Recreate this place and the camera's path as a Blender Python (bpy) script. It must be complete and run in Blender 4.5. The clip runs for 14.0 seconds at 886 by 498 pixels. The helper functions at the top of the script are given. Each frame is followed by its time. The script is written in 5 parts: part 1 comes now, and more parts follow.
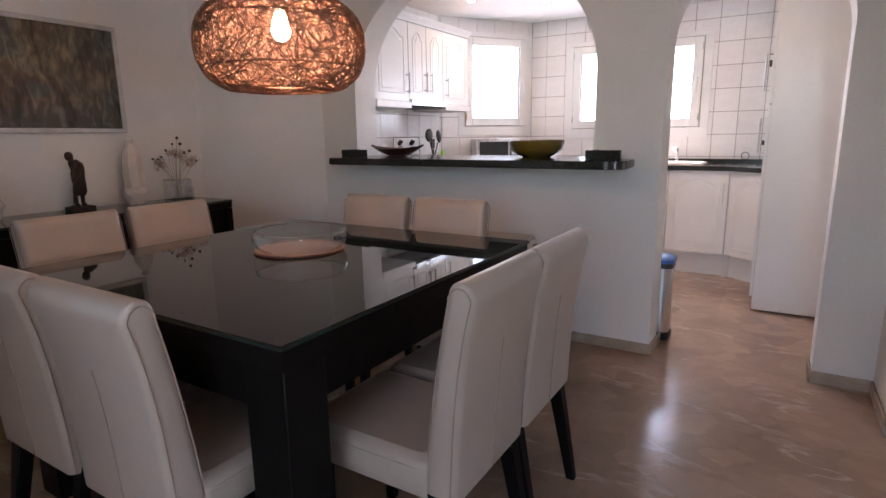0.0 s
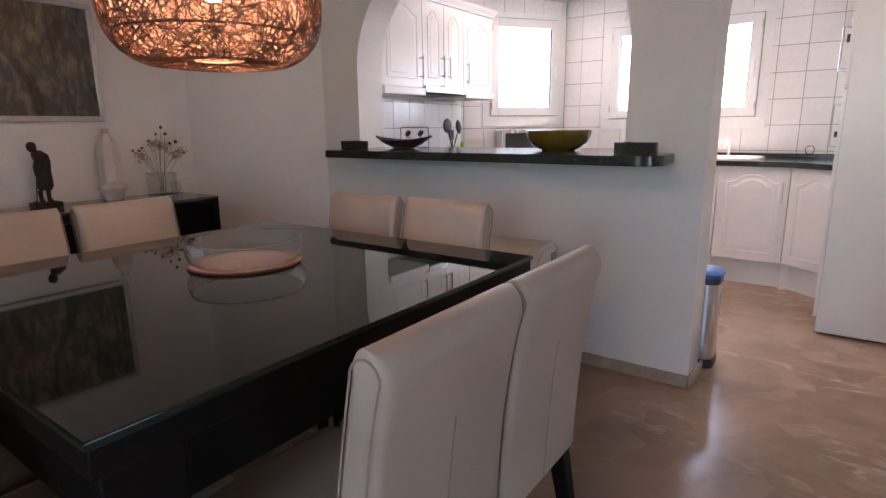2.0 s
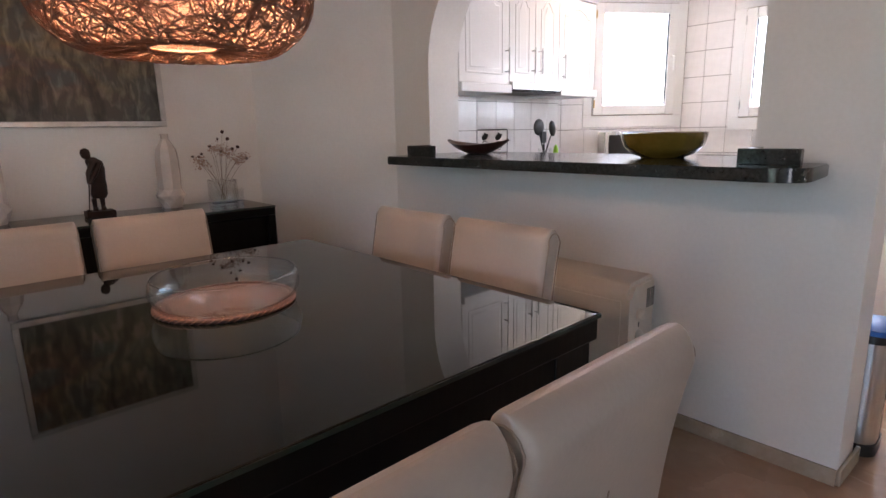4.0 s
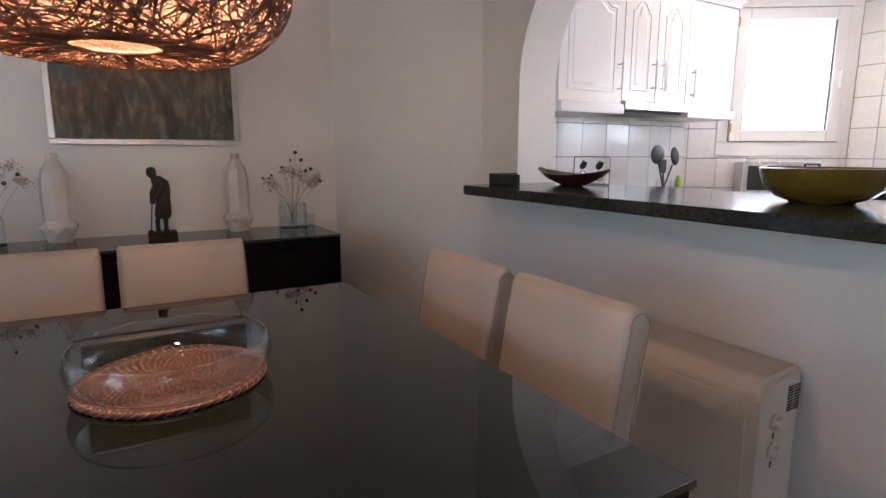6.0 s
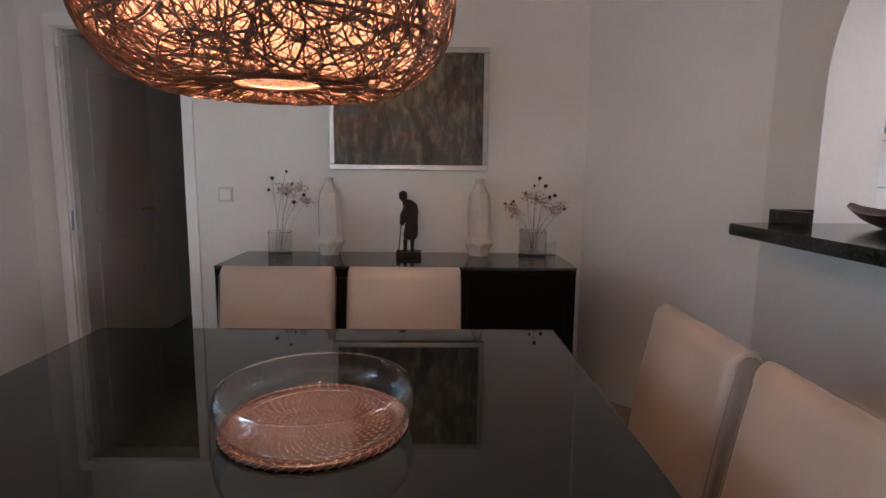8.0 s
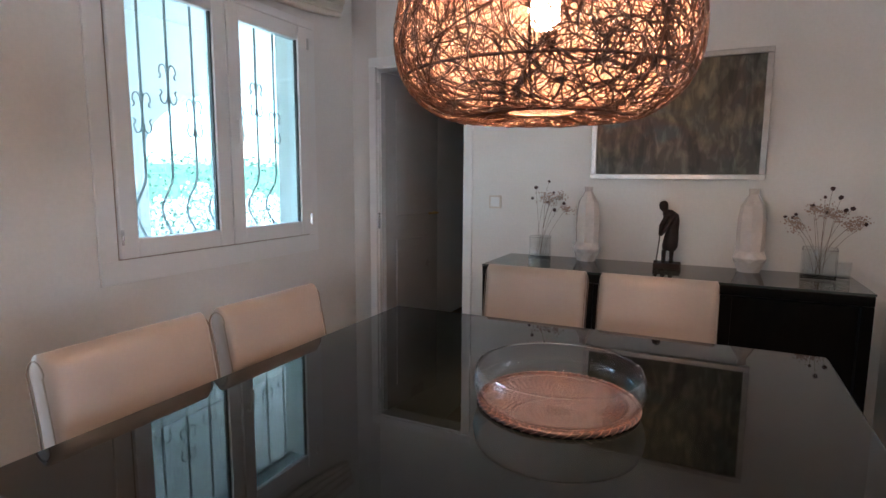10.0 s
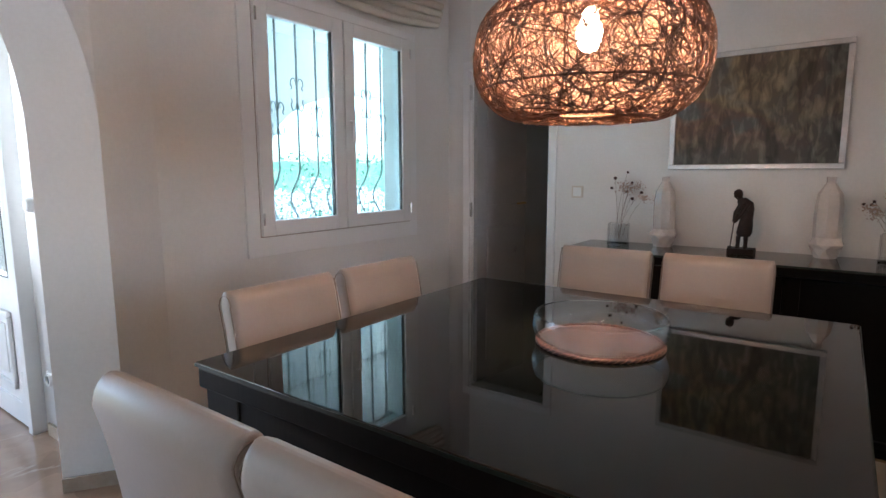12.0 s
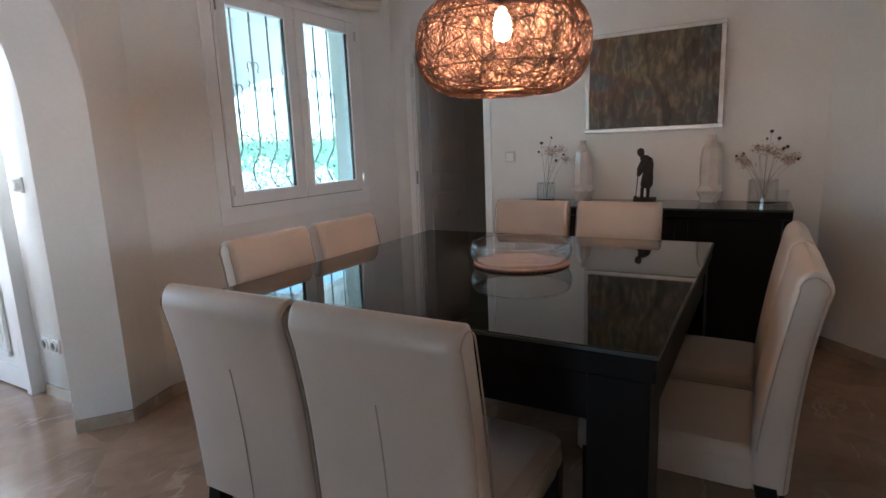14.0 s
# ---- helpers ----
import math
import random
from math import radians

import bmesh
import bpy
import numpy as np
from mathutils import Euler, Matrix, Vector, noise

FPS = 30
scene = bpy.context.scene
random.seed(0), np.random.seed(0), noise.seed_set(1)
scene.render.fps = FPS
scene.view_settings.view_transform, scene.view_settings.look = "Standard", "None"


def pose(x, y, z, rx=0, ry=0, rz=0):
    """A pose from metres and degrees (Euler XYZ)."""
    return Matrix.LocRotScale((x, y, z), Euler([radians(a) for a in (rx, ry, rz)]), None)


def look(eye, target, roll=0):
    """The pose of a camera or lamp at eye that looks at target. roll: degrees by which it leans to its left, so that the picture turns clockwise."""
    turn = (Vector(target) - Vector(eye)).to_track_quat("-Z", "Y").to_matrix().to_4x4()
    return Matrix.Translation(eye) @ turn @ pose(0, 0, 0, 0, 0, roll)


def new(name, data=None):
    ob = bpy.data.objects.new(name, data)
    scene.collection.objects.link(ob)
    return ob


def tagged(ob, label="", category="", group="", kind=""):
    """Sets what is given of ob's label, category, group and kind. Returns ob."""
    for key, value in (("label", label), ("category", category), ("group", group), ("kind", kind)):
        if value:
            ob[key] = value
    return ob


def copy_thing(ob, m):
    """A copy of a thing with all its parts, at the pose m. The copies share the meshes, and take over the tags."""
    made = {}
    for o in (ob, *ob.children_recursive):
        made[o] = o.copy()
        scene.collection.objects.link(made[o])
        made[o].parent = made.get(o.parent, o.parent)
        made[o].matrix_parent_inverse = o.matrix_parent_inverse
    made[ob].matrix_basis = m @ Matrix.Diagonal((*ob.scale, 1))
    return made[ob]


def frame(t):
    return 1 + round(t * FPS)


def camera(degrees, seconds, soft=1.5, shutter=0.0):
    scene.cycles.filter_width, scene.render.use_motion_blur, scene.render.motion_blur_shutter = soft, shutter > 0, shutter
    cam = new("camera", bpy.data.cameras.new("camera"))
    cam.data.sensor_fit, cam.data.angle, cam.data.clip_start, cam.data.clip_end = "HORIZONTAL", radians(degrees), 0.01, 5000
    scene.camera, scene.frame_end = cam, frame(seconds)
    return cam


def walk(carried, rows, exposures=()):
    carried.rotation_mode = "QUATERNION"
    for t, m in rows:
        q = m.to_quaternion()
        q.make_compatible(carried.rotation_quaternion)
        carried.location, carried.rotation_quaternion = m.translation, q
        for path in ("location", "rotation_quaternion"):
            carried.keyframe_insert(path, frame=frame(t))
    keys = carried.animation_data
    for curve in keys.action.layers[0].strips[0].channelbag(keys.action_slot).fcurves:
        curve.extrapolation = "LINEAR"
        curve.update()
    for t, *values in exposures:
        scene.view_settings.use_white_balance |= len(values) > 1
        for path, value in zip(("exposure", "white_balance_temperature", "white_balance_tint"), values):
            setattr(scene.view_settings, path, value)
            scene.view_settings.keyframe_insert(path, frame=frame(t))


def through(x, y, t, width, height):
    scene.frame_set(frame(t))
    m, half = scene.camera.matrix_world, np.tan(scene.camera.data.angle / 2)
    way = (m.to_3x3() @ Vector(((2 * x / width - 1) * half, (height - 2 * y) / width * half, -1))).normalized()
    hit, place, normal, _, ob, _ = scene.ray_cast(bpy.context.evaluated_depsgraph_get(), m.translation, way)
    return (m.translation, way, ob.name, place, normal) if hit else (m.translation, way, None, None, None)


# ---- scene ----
cam = camera(77.5, 14.0)
PATH = [
    (0, (3.43, -3.008, 1.191), (2.407, -1.338, 0.787), -0.8),
    (0.5, (3.429, -2.897, 1.199), (2.381, -1.243, 0.791), -0.7),
    (1, (3.423, -2.802, 1.195), (2.348, -1.166, 0.783), -0.7),
    (1.5, (3.401, -2.683, 1.182), (2.295, -1.07, 0.764), -0.8),
    (2, (3.361, -2.538, 1.173), (2.218, -0.954, 0.745), -0.7),
    (2.5, (3.321, -2.409, 1.178), (2.131, -0.862, 0.743), -0.7),
    (3, (3.292, -2.312, 1.18), (2.041, -0.814, 0.741), -0.9),
    (3.5, (3.258, -2.204, 1.176), (1.923, -0.78, 0.742), -1.0),
    (3.7, (3.245, -2.138, 1.176), (1.865, -0.755, 0.747), -1.1),
    (5.8, (3.032, -1.659, 1.175), (1.345, -0.64, 0.835), 0.0),
    (6, (3.004, -1.619, 1.191), (1.298, -0.632, 0.852), 0.1),
    (6.5, (2.956, -1.542, 1.208), (1.183, -0.67, 0.903), -0.1),
    (7, (2.914, -1.48, 1.207), (1.052, -0.806, 0.922), -0.4),
    (7.5, (2.871, -1.412, 1.213), (0.925, -1.043, 0.933), -0.0),
    (8, (2.85, -1.363, 1.225), (0.869, -1.322, 0.947), 0.6),
    (8.5, (2.856, -1.344, 1.234), (0.888, -1.59, 0.971), 0.8),
    (9, (2.882, -1.34, 1.236), (0.96, -1.834, 0.99), 0.6),
    (9.2, (2.901, -1.341, 1.236), (1.004, -1.924, 0.989), 0.5),
    (11.3, (3.169, -1.191, 1.23), (1.514, -2.284, 0.975), 0.0),
    (11.5, (3.195, -1.17, 1.224), (1.552, -2.283, 0.972), -0.1),
    (12, (3.279, -1.084, 1.22), (1.672, -2.242, 0.945), -0.2),
    (12.5, (3.37, -1.001, 1.209), (1.774, -2.161, 0.886), -1.1),
    (13, (3.451, -0.939, 1.203), (1.816, -2.045, 0.881), -1.4),
    (13.5, (3.541, -0.9, 1.189), (1.858, -1.929, 0.862), -1.5),
    (14, (3.655, -0.859, 1.181), (1.957, -1.852, 0.82), -2.3),
]
EXPOSURES = [(0, 2.54, 6150, 19), (3, 2.68, 6150, 17), (6, 2.80, 6000, 14), (7.5, 2.66, 6000, 15), (8.5, 2.80, 5900, 14), (9, 2.94, 5800, 12), (11.5, 2.88, 5750, 9), (14, 2.69, 5900, 9)]
walk(cam, [(t, look(eye, target, roll)) for t, eye, target, roll in PATH], EXPOSURES)


# ---- sky, sun and daylight in the window openings, some of them added ----
SUN_TO = Vector((-0.40, 0.90, 1.60)).normalized()
world = bpy.data.worlds.new("sky")
scene.world = world
world.use_nodes = True
wn = world.node_tree
sky = wn.nodes.new("ShaderNodeTexSky")
sky.sky_type, sky.sun_disc = "NISHITA", False
sky.sun_elevation = math.asin(SUN_TO.z)
sky.sun_rotation = math.atan2(SUN_TO.x, SUN_TO.y)
wn.links.new(sky.outputs["Color"], wn.nodes["Background"].inputs["Color"])
wn.nodes["Background"].inputs["Strength"].default_value = 0.15

sun = new("sun", bpy.data.lights.new("sun", "SUN"))
sun.data.energy, sun.data.angle, sun.data.color = 5.0, radians(0.5), (1.0, 0.95, 0.88)
sun.matrix_world = look(SUN_TO * 20, (0, 0, 0))


def daylight(name, eye, target, width, height, watts, colour):
    """An area lamp that fills an opening, seen or added, with the sky's light."""
    lamp = new(name, bpy.data.lights.new(name, "AREA"))
    lamp.data.shape, lamp.data.size, lamp.data.size_y = "RECTANGLE", width, height
    lamp.data.energy, lamp.data.color = watts, colour
    lamp.matrix_world = look(eye, target)
    return lamp


daylight("daylight_kitchen_north", (2.152, 2.735, 1.64), (2.152, 0.0, 1.64), 1.18, 0.80, 3.2, (0.88, 0.93, 1.0))
daylight("daylight_kitchen_corner", (0.776, 2.318, 1.715), (2.008, 1.464, 1.715), 0.70, 0.83, 0.8, (0.92, 0.93, 1.0))
# Weak added fill in the unseen east opening.
daylight("fill_living", (7.3, -3.4, 0.94), (0.0, -2.2, 0.9), 2.5, 1.7, 0.06, (1.0, 0.93, 0.90))
# Added fill from an unseen south opening, for the chairs and north wall.
daylight("fill_hall_south", (3.75, -5.74, 1.25), (3.5, 0.0, 1.0), 1.66, 1.96, 2.0, (1.0, 0.955, 0.93))
daylight("daylight_hall", (2.21, -4.53, 1.35), (5.0, -4.4, 1.2), 0.58, 1.18, 12.0, (0.93, 0.97, 1.0))


# ---- materials ----
def surf(name, low, high, scale=6.0, rough=0.5, bump=0.0, fine=60.0, metal=0.0, spread=0.08, stretch=(1, 1, 1), coat=0.0, each=0.0, spec=0.5):
    """A procedural surface: two scales of colour variation, uneven roughness and fine relief."""
    m = bpy.data.materials.new(name)
    m.use_nodes = True
    n, l = m.node_tree.nodes, m.node_tree.links
    b = n["Principled BSDF"]
    at = n.new("ShaderNodeTexCoord")
    mp = n.new("ShaderNodeMapping")
    mp.inputs["Scale"].default_value = stretch
    l.new(at.outputs["Object"], mp.inputs["Vector"])
    big, small = n.new("ShaderNodeTexNoise"), n.new("ShaderNodeTexNoise")
    for node, sc in ((big, scale), (small, fine)):
        node.inputs["Scale"].default_value, node.inputs["Detail"].default_value = sc, 4.0
        l.new(mp.outputs["Vector"], node.inputs["Vector"])
    add = n.new("ShaderNodeMath")
    add.operation = "MULTIPLY_ADD"
    l.new(small.outputs["Fac"], add.inputs[0])
    add.inputs[1].default_value = 0.35
    l.new(big.outputs["Fac"], add.inputs[2])
    ramp = n.new("ShaderNodeMapRange")
    ramp.inputs["From Min"].default_value, ramp.inputs["From Max"].default_value = 0.45, 0.9
    l.new(add.outputs[0], ramp.inputs["Value"])
    mix = n.new("ShaderNodeMix")
    mix.data_type = "RGBA"
    mix.inputs["A"].default_value, mix.inputs["B"].default_value = (*low, 1), (*high, 1)
    l.new(ramp.outputs["Result"], mix.inputs["Factor"])
    out = mix.outputs["Result"]
    if each:
        info = n.new("ShaderNodeObjectInfo")
        hsv = n.new("ShaderNodeHueSaturation")
        mr = n.new("ShaderNodeMapRange")
        mr.inputs["To Min"].default_value, mr.inputs["To Max"].default_value = 1 - each, 1 + each
        l.new(info.outputs["Random"], mr.inputs["Value"])
        l.new(mr.outputs["Result"], hsv.inputs["Value"])
        l.new(out, hsv.inputs["Color"])
        out = hsv.outputs["Color"]
    l.new(out, b.inputs["Base Color"])
    mr = n.new("ShaderNodeMapRange")
    mr.inputs["To Min"].default_value, mr.inputs["To Max"].default_value = max(0.0, rough - spread), min(1.0, rough + spread)
    l.new(big.outputs["Fac"], mr.inputs["Value"])
    l.new(mr.outputs["Result"], b.inputs["Roughness"])
    b.inputs["Metallic"].default_value = metal
    b.inputs["Specular IOR Level"].default_value = spec
    b.inputs["Coat Weight"].default_value = coat
    b.inputs["Coat Roughness"].default_value = 0.05
    if bump:
        bp = n.new("ShaderNodeBump")
        bp.inputs["Strength"].default_value, bp.inputs["Distance"].default_value = bump, 0.004
        l.new(small.outputs["Fac"], bp.inputs["Height"])
        l.new(bp.outputs["Normal"], b.inputs["Normal"])
    return m


def clear(name, colour=(1, 1, 1), rough=0.0, ior=1.45):
    m = bpy.data.materials.new(name)
    m.use_nodes = True
    b = m.node_tree.nodes["Principled BSDF"]
    b.inputs["Base Color"].default_value = (*colour, 1)
    b.inputs["Transmission Weight"].default_value = 1.0
    b.inputs["Roughness"].default_value, b.inputs["IOR"].default_value = rough, ior
    return m


def thin_glass(name, tint, least=0.075):
    """A thin clear sheet: what lies behind it, and a mirror that grows at grazing angles."""
    m = bpy.data.materials.new(name)
    m.use_nodes = True
    n, l = m.node_tree.nodes, m.node_tree.links
    n.remove(n["Principled BSDF"])
    see, shine, mix, lw = n.new("ShaderNodeBsdfTransparent"), n.new("ShaderNodeBsdfGlossy"), n.new("ShaderNodeMixShader"), n.new("ShaderNodeLayerWeight")
    see.inputs["Color"].default_value = (*tint, 1)
    shine.inputs["Roughness"].default_value = 0.01
    lw.inputs["Blend"].default_value = 0.5
    power, scale_up = n.new("ShaderNodeMath"), n.new("ShaderNodeMath")
    power.operation, scale_up.operation = "POWER", "MULTIPLY_ADD"
    power.inputs[1].default_value = 4.0
    scale_up.inputs[1].default_value, scale_up.inputs[2].default_value = 0.75, least
    l.new(lw.outputs["Facing"], power.inputs[0])
    l.new(power.outputs[0], scale_up.inputs[0])
    l.new(scale_up.outputs[0], mix.inputs["Fac"])
    l.new(see.outputs["BSDF"], mix.inputs[1])
    l.new(shine.outputs["BSDF"], mix.inputs[2])
    l.new(mix.outputs["Shader"], n["Material Output"].inputs["Surface"])
    return m


def lamp_paper(name, colour, through):
    """A thin lining that glows when lit from within."""
    m = bpy.data.materials.new(name)
    m.use_nodes = True
    n, l = m.node_tree.nodes, m.node_tree.links
    n.remove(n["Principled BSDF"])
    lit, skin, clear_part = n.new("ShaderNodeBsdfTranslucent"), n.new("ShaderNodeBsdfDiffuse"), n.new("ShaderNodeBsdfTransparent")
    fibre = n.new("ShaderNodeTexNoise")
    fibre.inputs["Scale"].default_value, fibre.inputs["Detail"].default_value = 28.0, 5.0
    at = n.new("ShaderNodeTexCoord")
    l.new(at.outputs["Object"], fibre.inputs["Vector"])
    ramp = n.new("ShaderNodeMix")
    ramp.data_type = "RGBA"
    ramp.inputs["A"].default_value = (*[c * 0.8 for c in colour], 1)
    ramp.inputs["B"].default_value = (*colour, 1)
    l.new(fibre.outputs["Fac"], ramp.inputs["Factor"])
    for k in (lit, skin):
        l.new(ramp.outputs["Result"], k.inputs["Color"])
    one, two = n.new("ShaderNodeMixShader"), n.new("ShaderNodeMixShader")
    one.inputs["Fac"].default_value, two.inputs["Fac"].default_value = 0.35, through
    l.new(lit.outputs["BSDF"], one.inputs[1])
    l.new(skin.outputs["BSDF"], one.inputs[2])
    l.new(one.outputs["Shader"], two.inputs[1])
    l.new(clear_part.outputs["BSDF"], two.inputs[2])
    l.new(two.outputs["Shader"], n["Material Output"].inputs["Surface"])
    return m


def glow(name, colour, strength):
    m = bpy.data.materials.new(name)
    m.use_nodes = True
    b = m.node_tree.nodes["Principled BSDF"]
    b.inputs["Emission Color"].default_value, b.inputs["Emission Strength"].default_value = (*colour, 1), strength
    return m


def marble_floor():
    """Polished beige-brown marble with clouds, pale veins and fine joints."""
    m = surf("polished_marble", (0.275, 0.182, 0.122), (0.39, 0.27, 0.19), 2.2, 0.17, 0.0, 14.0, spread=0.05)
    n, l = m.node_tree.nodes, m.node_tree.links
    b = n["Principled BSDF"]
    at = next(k for k in n if k.bl_idname == "ShaderNodeTexCoord")
    base = b.inputs["Base Color"].links[0].from_socket
    warp = n.new("ShaderNodeTexNoise")
    warp.inputs["Scale"].default_value, warp.inputs["Detail"].default_value = 3.0, 5.0
    l.new(at.outputs["Object"], warp.inputs["Vector"])
    shift = n.new("ShaderNodeMix")
    shift.data_type = "RGBA"
    shift.inputs["Factor"].default_value = 0.16
    l.new(at.outputs["Object"], shift.inputs["A"])
    l.new(warp.outputs["Color"], shift.inputs["B"])
    turn = n.new("ShaderNodeMapping")
    turn.inputs["Rotation"].default_value = (0, 0, radians(38))
    turn.inputs["Scale"].default_value = (0.8, 3.2, 1)
    l.new(shift.outputs["Result"], turn.inputs["Vector"])
    cloud = n.new("ShaderNodeTexNoise")
    cloud.inputs["Scale"].default_value, cloud.inputs["Detail"].default_value = 1.7, 6.0
    l.new(turn.outputs["Vector"], cloud.inputs["Vector"])
    centre = n.new("ShaderNodeMath")
    centre.operation = "SUBTRACT"
    centre.inputs[1].default_value = 0.5
    l.new(cloud.outputs["Fac"], centre.inputs[0])
    vein = n.new("ShaderNodeMath")
    vein.operation = "ABSOLUTE"
    l.new(centre.outputs[0], vein.inputs[0])
    thin = n.new("ShaderNodeMapRange")
    thin.inputs["From Min"].default_value, thin.inputs["From Max"].default_value = 0.0, 0.018
    thin.inputs["To Min"].default_value, thin.inputs["To Max"].default_value = 0.42, 0.0
    l.new(vein.outputs[0], thin.inputs["Value"])
    patch = n.new("ShaderNodeMapRange")
    patch.inputs["From Min"].default_value, patch.inputs["From Max"].default_value = 0.48, 0.62
    l.new(warp.outputs["Fac"], patch.inputs["Value"])
    both = n.new("ShaderNodeMath")
    both.operation = "MULTIPLY"
    l.new(thin.outputs["Result"], both.inputs[0])
    l.new(patch.outputs["Result"], both.inputs[1])
    mix = n.new("ShaderNodeMix")
    mix.data_type = "RGBA"
    l.new(both.outputs[0], mix.inputs["Factor"])
    l.new(base, mix.inputs["A"])
    mix.inputs["B"].default_value = (0.62, 0.52, 0.43, 1)
    brick = n.new("ShaderNodeTexBrick")
    brick.offset = 0.0
    brick.inputs["Scale"].default_value = 1.0
    brick.inputs["Brick Width"].default_value = brick.inputs["Row Height"].default_value = 0.45
    brick.inputs["Mortar Size"].default_value = 0.0016
    brick.inputs["Color1"].default_value = (0.95, 0.95, 0.95, 1)
    brick.inputs["Color2"].default_value = (1.0, 1.0, 1.0, 1)
    brick.inputs["Mortar"].default_value = (0.955, 0.95, 0.945, 1)
    l.new(at.outputs["Object"], brick.inputs["Vector"])
    mul = n.new("ShaderNodeMix")
    mul.data_type, mul.blend_type = "RGBA", "MULTIPLY"
    mul.inputs["Factor"].default_value = 1.0
    shard = n.new("ShaderNodeTexVoronoi")
    shard.inputs["Scale"].default_value = 8.5
    l.new(shift.outputs["Result"], shard.inputs["Vector"])
    tone = n.new("ShaderNodeMapRange")
    tone.inputs["To Min"].default_value, tone.inputs["To Max"].default_value = 0.84, 1.13
    grey = n.new("ShaderNodeRGBToBW")
    l.new(shard.outputs["Color"], grey.inputs["Color"])
    l.new(grey.outputs["Val"], tone.inputs["Value"])
    shade = n.new("ShaderNodeMix")
    shade.data_type, shade.blend_type = "RGBA", "MULTIPLY"
    shade.inputs["Factor"].default_value = 1.0
    l.new(mix.outputs["Result"], shade.inputs["A"])
    l.new(tone.outputs["Result"], shade.inputs["B"])
    l.new(shade.outputs["Result"], mul.inputs["A"])
    l.new(brick.outputs["Color"], mul.inputs["B"])
    l.new(mul.outputs["Result"], b.inputs["Base Color"])
    return m


def painted_canvas():
    """An oil painting of a wood: dark upright strokes over brown, ochre and grey-green."""
    m = bpy.data.materials.new("oil_painting")
    m.use_nodes = True
    n, l = m.node_tree.nodes, m.node_tree.links
    b = n["Principled BSDF"]
    at = n.new("ShaderNodeTexCoord")

    def noise_at(stretch, scale):
        mp = n.new("ShaderNodeMapping")
        mp.inputs["Scale"].default_value = stretch
        l.new(at.outputs["Object"], mp.inputs["Vector"])
        t = n.new("ShaderNodeTexNoise")
        t.inputs["Scale"].default_value, t.inputs["Detail"].default_value = scale, 6.0
        t.inputs["Distortion"].default_value = 0.6
        l.new(mp.outputs["Vector"], t.inputs["Vector"])
        return t

    cloud, stroke, fleck = noise_at((1, 1, 1.2), 2.6), noise_at((1, 4.0, 0.9), 3.0), noise_at((1, 3.2, 1.3), 9.0)
    ramp = n.new("ShaderNodeValToRGB")
    e = ramp.color_ramp.elements
    e[0].position, e[0].color = 0.32, (0.105, 0.110, 0.098, 1)
    e[1].position, e[1].color = 0.70, (0.130, 0.120, 0.108, 1)
    for p, c in ((0.42, (0.150, 0.122, 0.085, 1)), (0.49, (0.200, 0.140, 0.066, 1)), (0.56, (0.175, 0.098, 0.062, 1)), (0.63, (0.125, 0.132, 0.116, 1))):
        k = e.new(p)
        k.color = c
    l.new(cloud.outputs["Fac"], ramp.inputs["Fac"])
    where = n.new("ShaderNodeSeparateXYZ")
    l.new(at.outputs["Object"], where.inputs["Vector"])
    side = n.new("ShaderNodeMapRange")
    side.inputs["From Min"].default_value, side.inputs["From Max"].default_value = -0.25, 0.30
    side.inputs["To Min"].default_value, side.inputs["To Max"].default_value = 0.0, 0.6
    l.new(where.outputs["Y"], side.inputs["Value"])
    cool = n.new("ShaderNodeMix")
    cool.data_type = "RGBA"
    l.new(side.outputs["Result"], cool.inputs["Factor"])
    l.new(ramp.outputs["Color"], cool.inputs["A"])
    cool.inputs["B"].default_value = (0.132, 0.134, 0.116, 1)
    dark = n.new("ShaderNodeMapRange")
    dark.inputs["From Min"].default_value, dark.inputs["From Max"].default_value = 0.36, 0.50
    dark.inputs["To Min"].default_value = 0.45
    l.new(stroke.outputs["Fac"], dark.inputs["Value"])
    pale = n.new("ShaderNodeMapRange")
    pale.inputs["From Min"].default_value, pale.inputs["From Max"].default_value = 0.45, 0.75
    pale.inputs["To Min"].default_value, pale.inputs["To Max"].default_value = 0.70, 2.0
    l.new(fleck.outputs["Fac"], pale.inputs["Value"])
    both = n.new("ShaderNodeMath")
    both.operation = "MULTIPLY"
    l.new(dark.outputs["Result"], both.inputs[0])
    l.new(pale.outputs["Result"], both.inputs[1])
    mul = n.new("ShaderNodeMix")
    mul.data_type, mul.blend_type = "RGBA", "MULTIPLY"
    mul.inputs["Factor"].default_value = 1.0
    foot = n.new("ShaderNodeMapRange")
    foot.inputs["From Min"].default_value, foot.inputs["From Max"].default_value = -0.08, -0.26
    foot.inputs["To Min"].default_value, foot.inputs["To Max"].default_value = 0.0, 0.8
    l.new(where.outputs["Z"], foot.inputs["Value"])
    ground = n.new("ShaderNodeMix")
    ground.data_type = "RGBA"
    l.new(foot.outputs["Result"], ground.inputs["Factor"])
    l.new(cool.outputs["Result"], ground.inputs["A"])
    ground.inputs["B"].default_value = (0.092, 0.100, 0.088, 1)
    l.new(ground.outputs["Result"], mul.inputs["A"])
    l.new(both.outputs[0], mul.inputs["B"])
    l.new(mul.outputs["Result"], b.inputs["Base Color"])
    b.inputs["Roughness"].default_value = 0.55
    bp = n.new("ShaderNodeBump")
    bp.inputs["Strength"].default_value, bp.inputs["Distance"].default_value = 0.5, 0.003
    l.new(stroke.outputs["Fac"], bp.inputs["Height"])
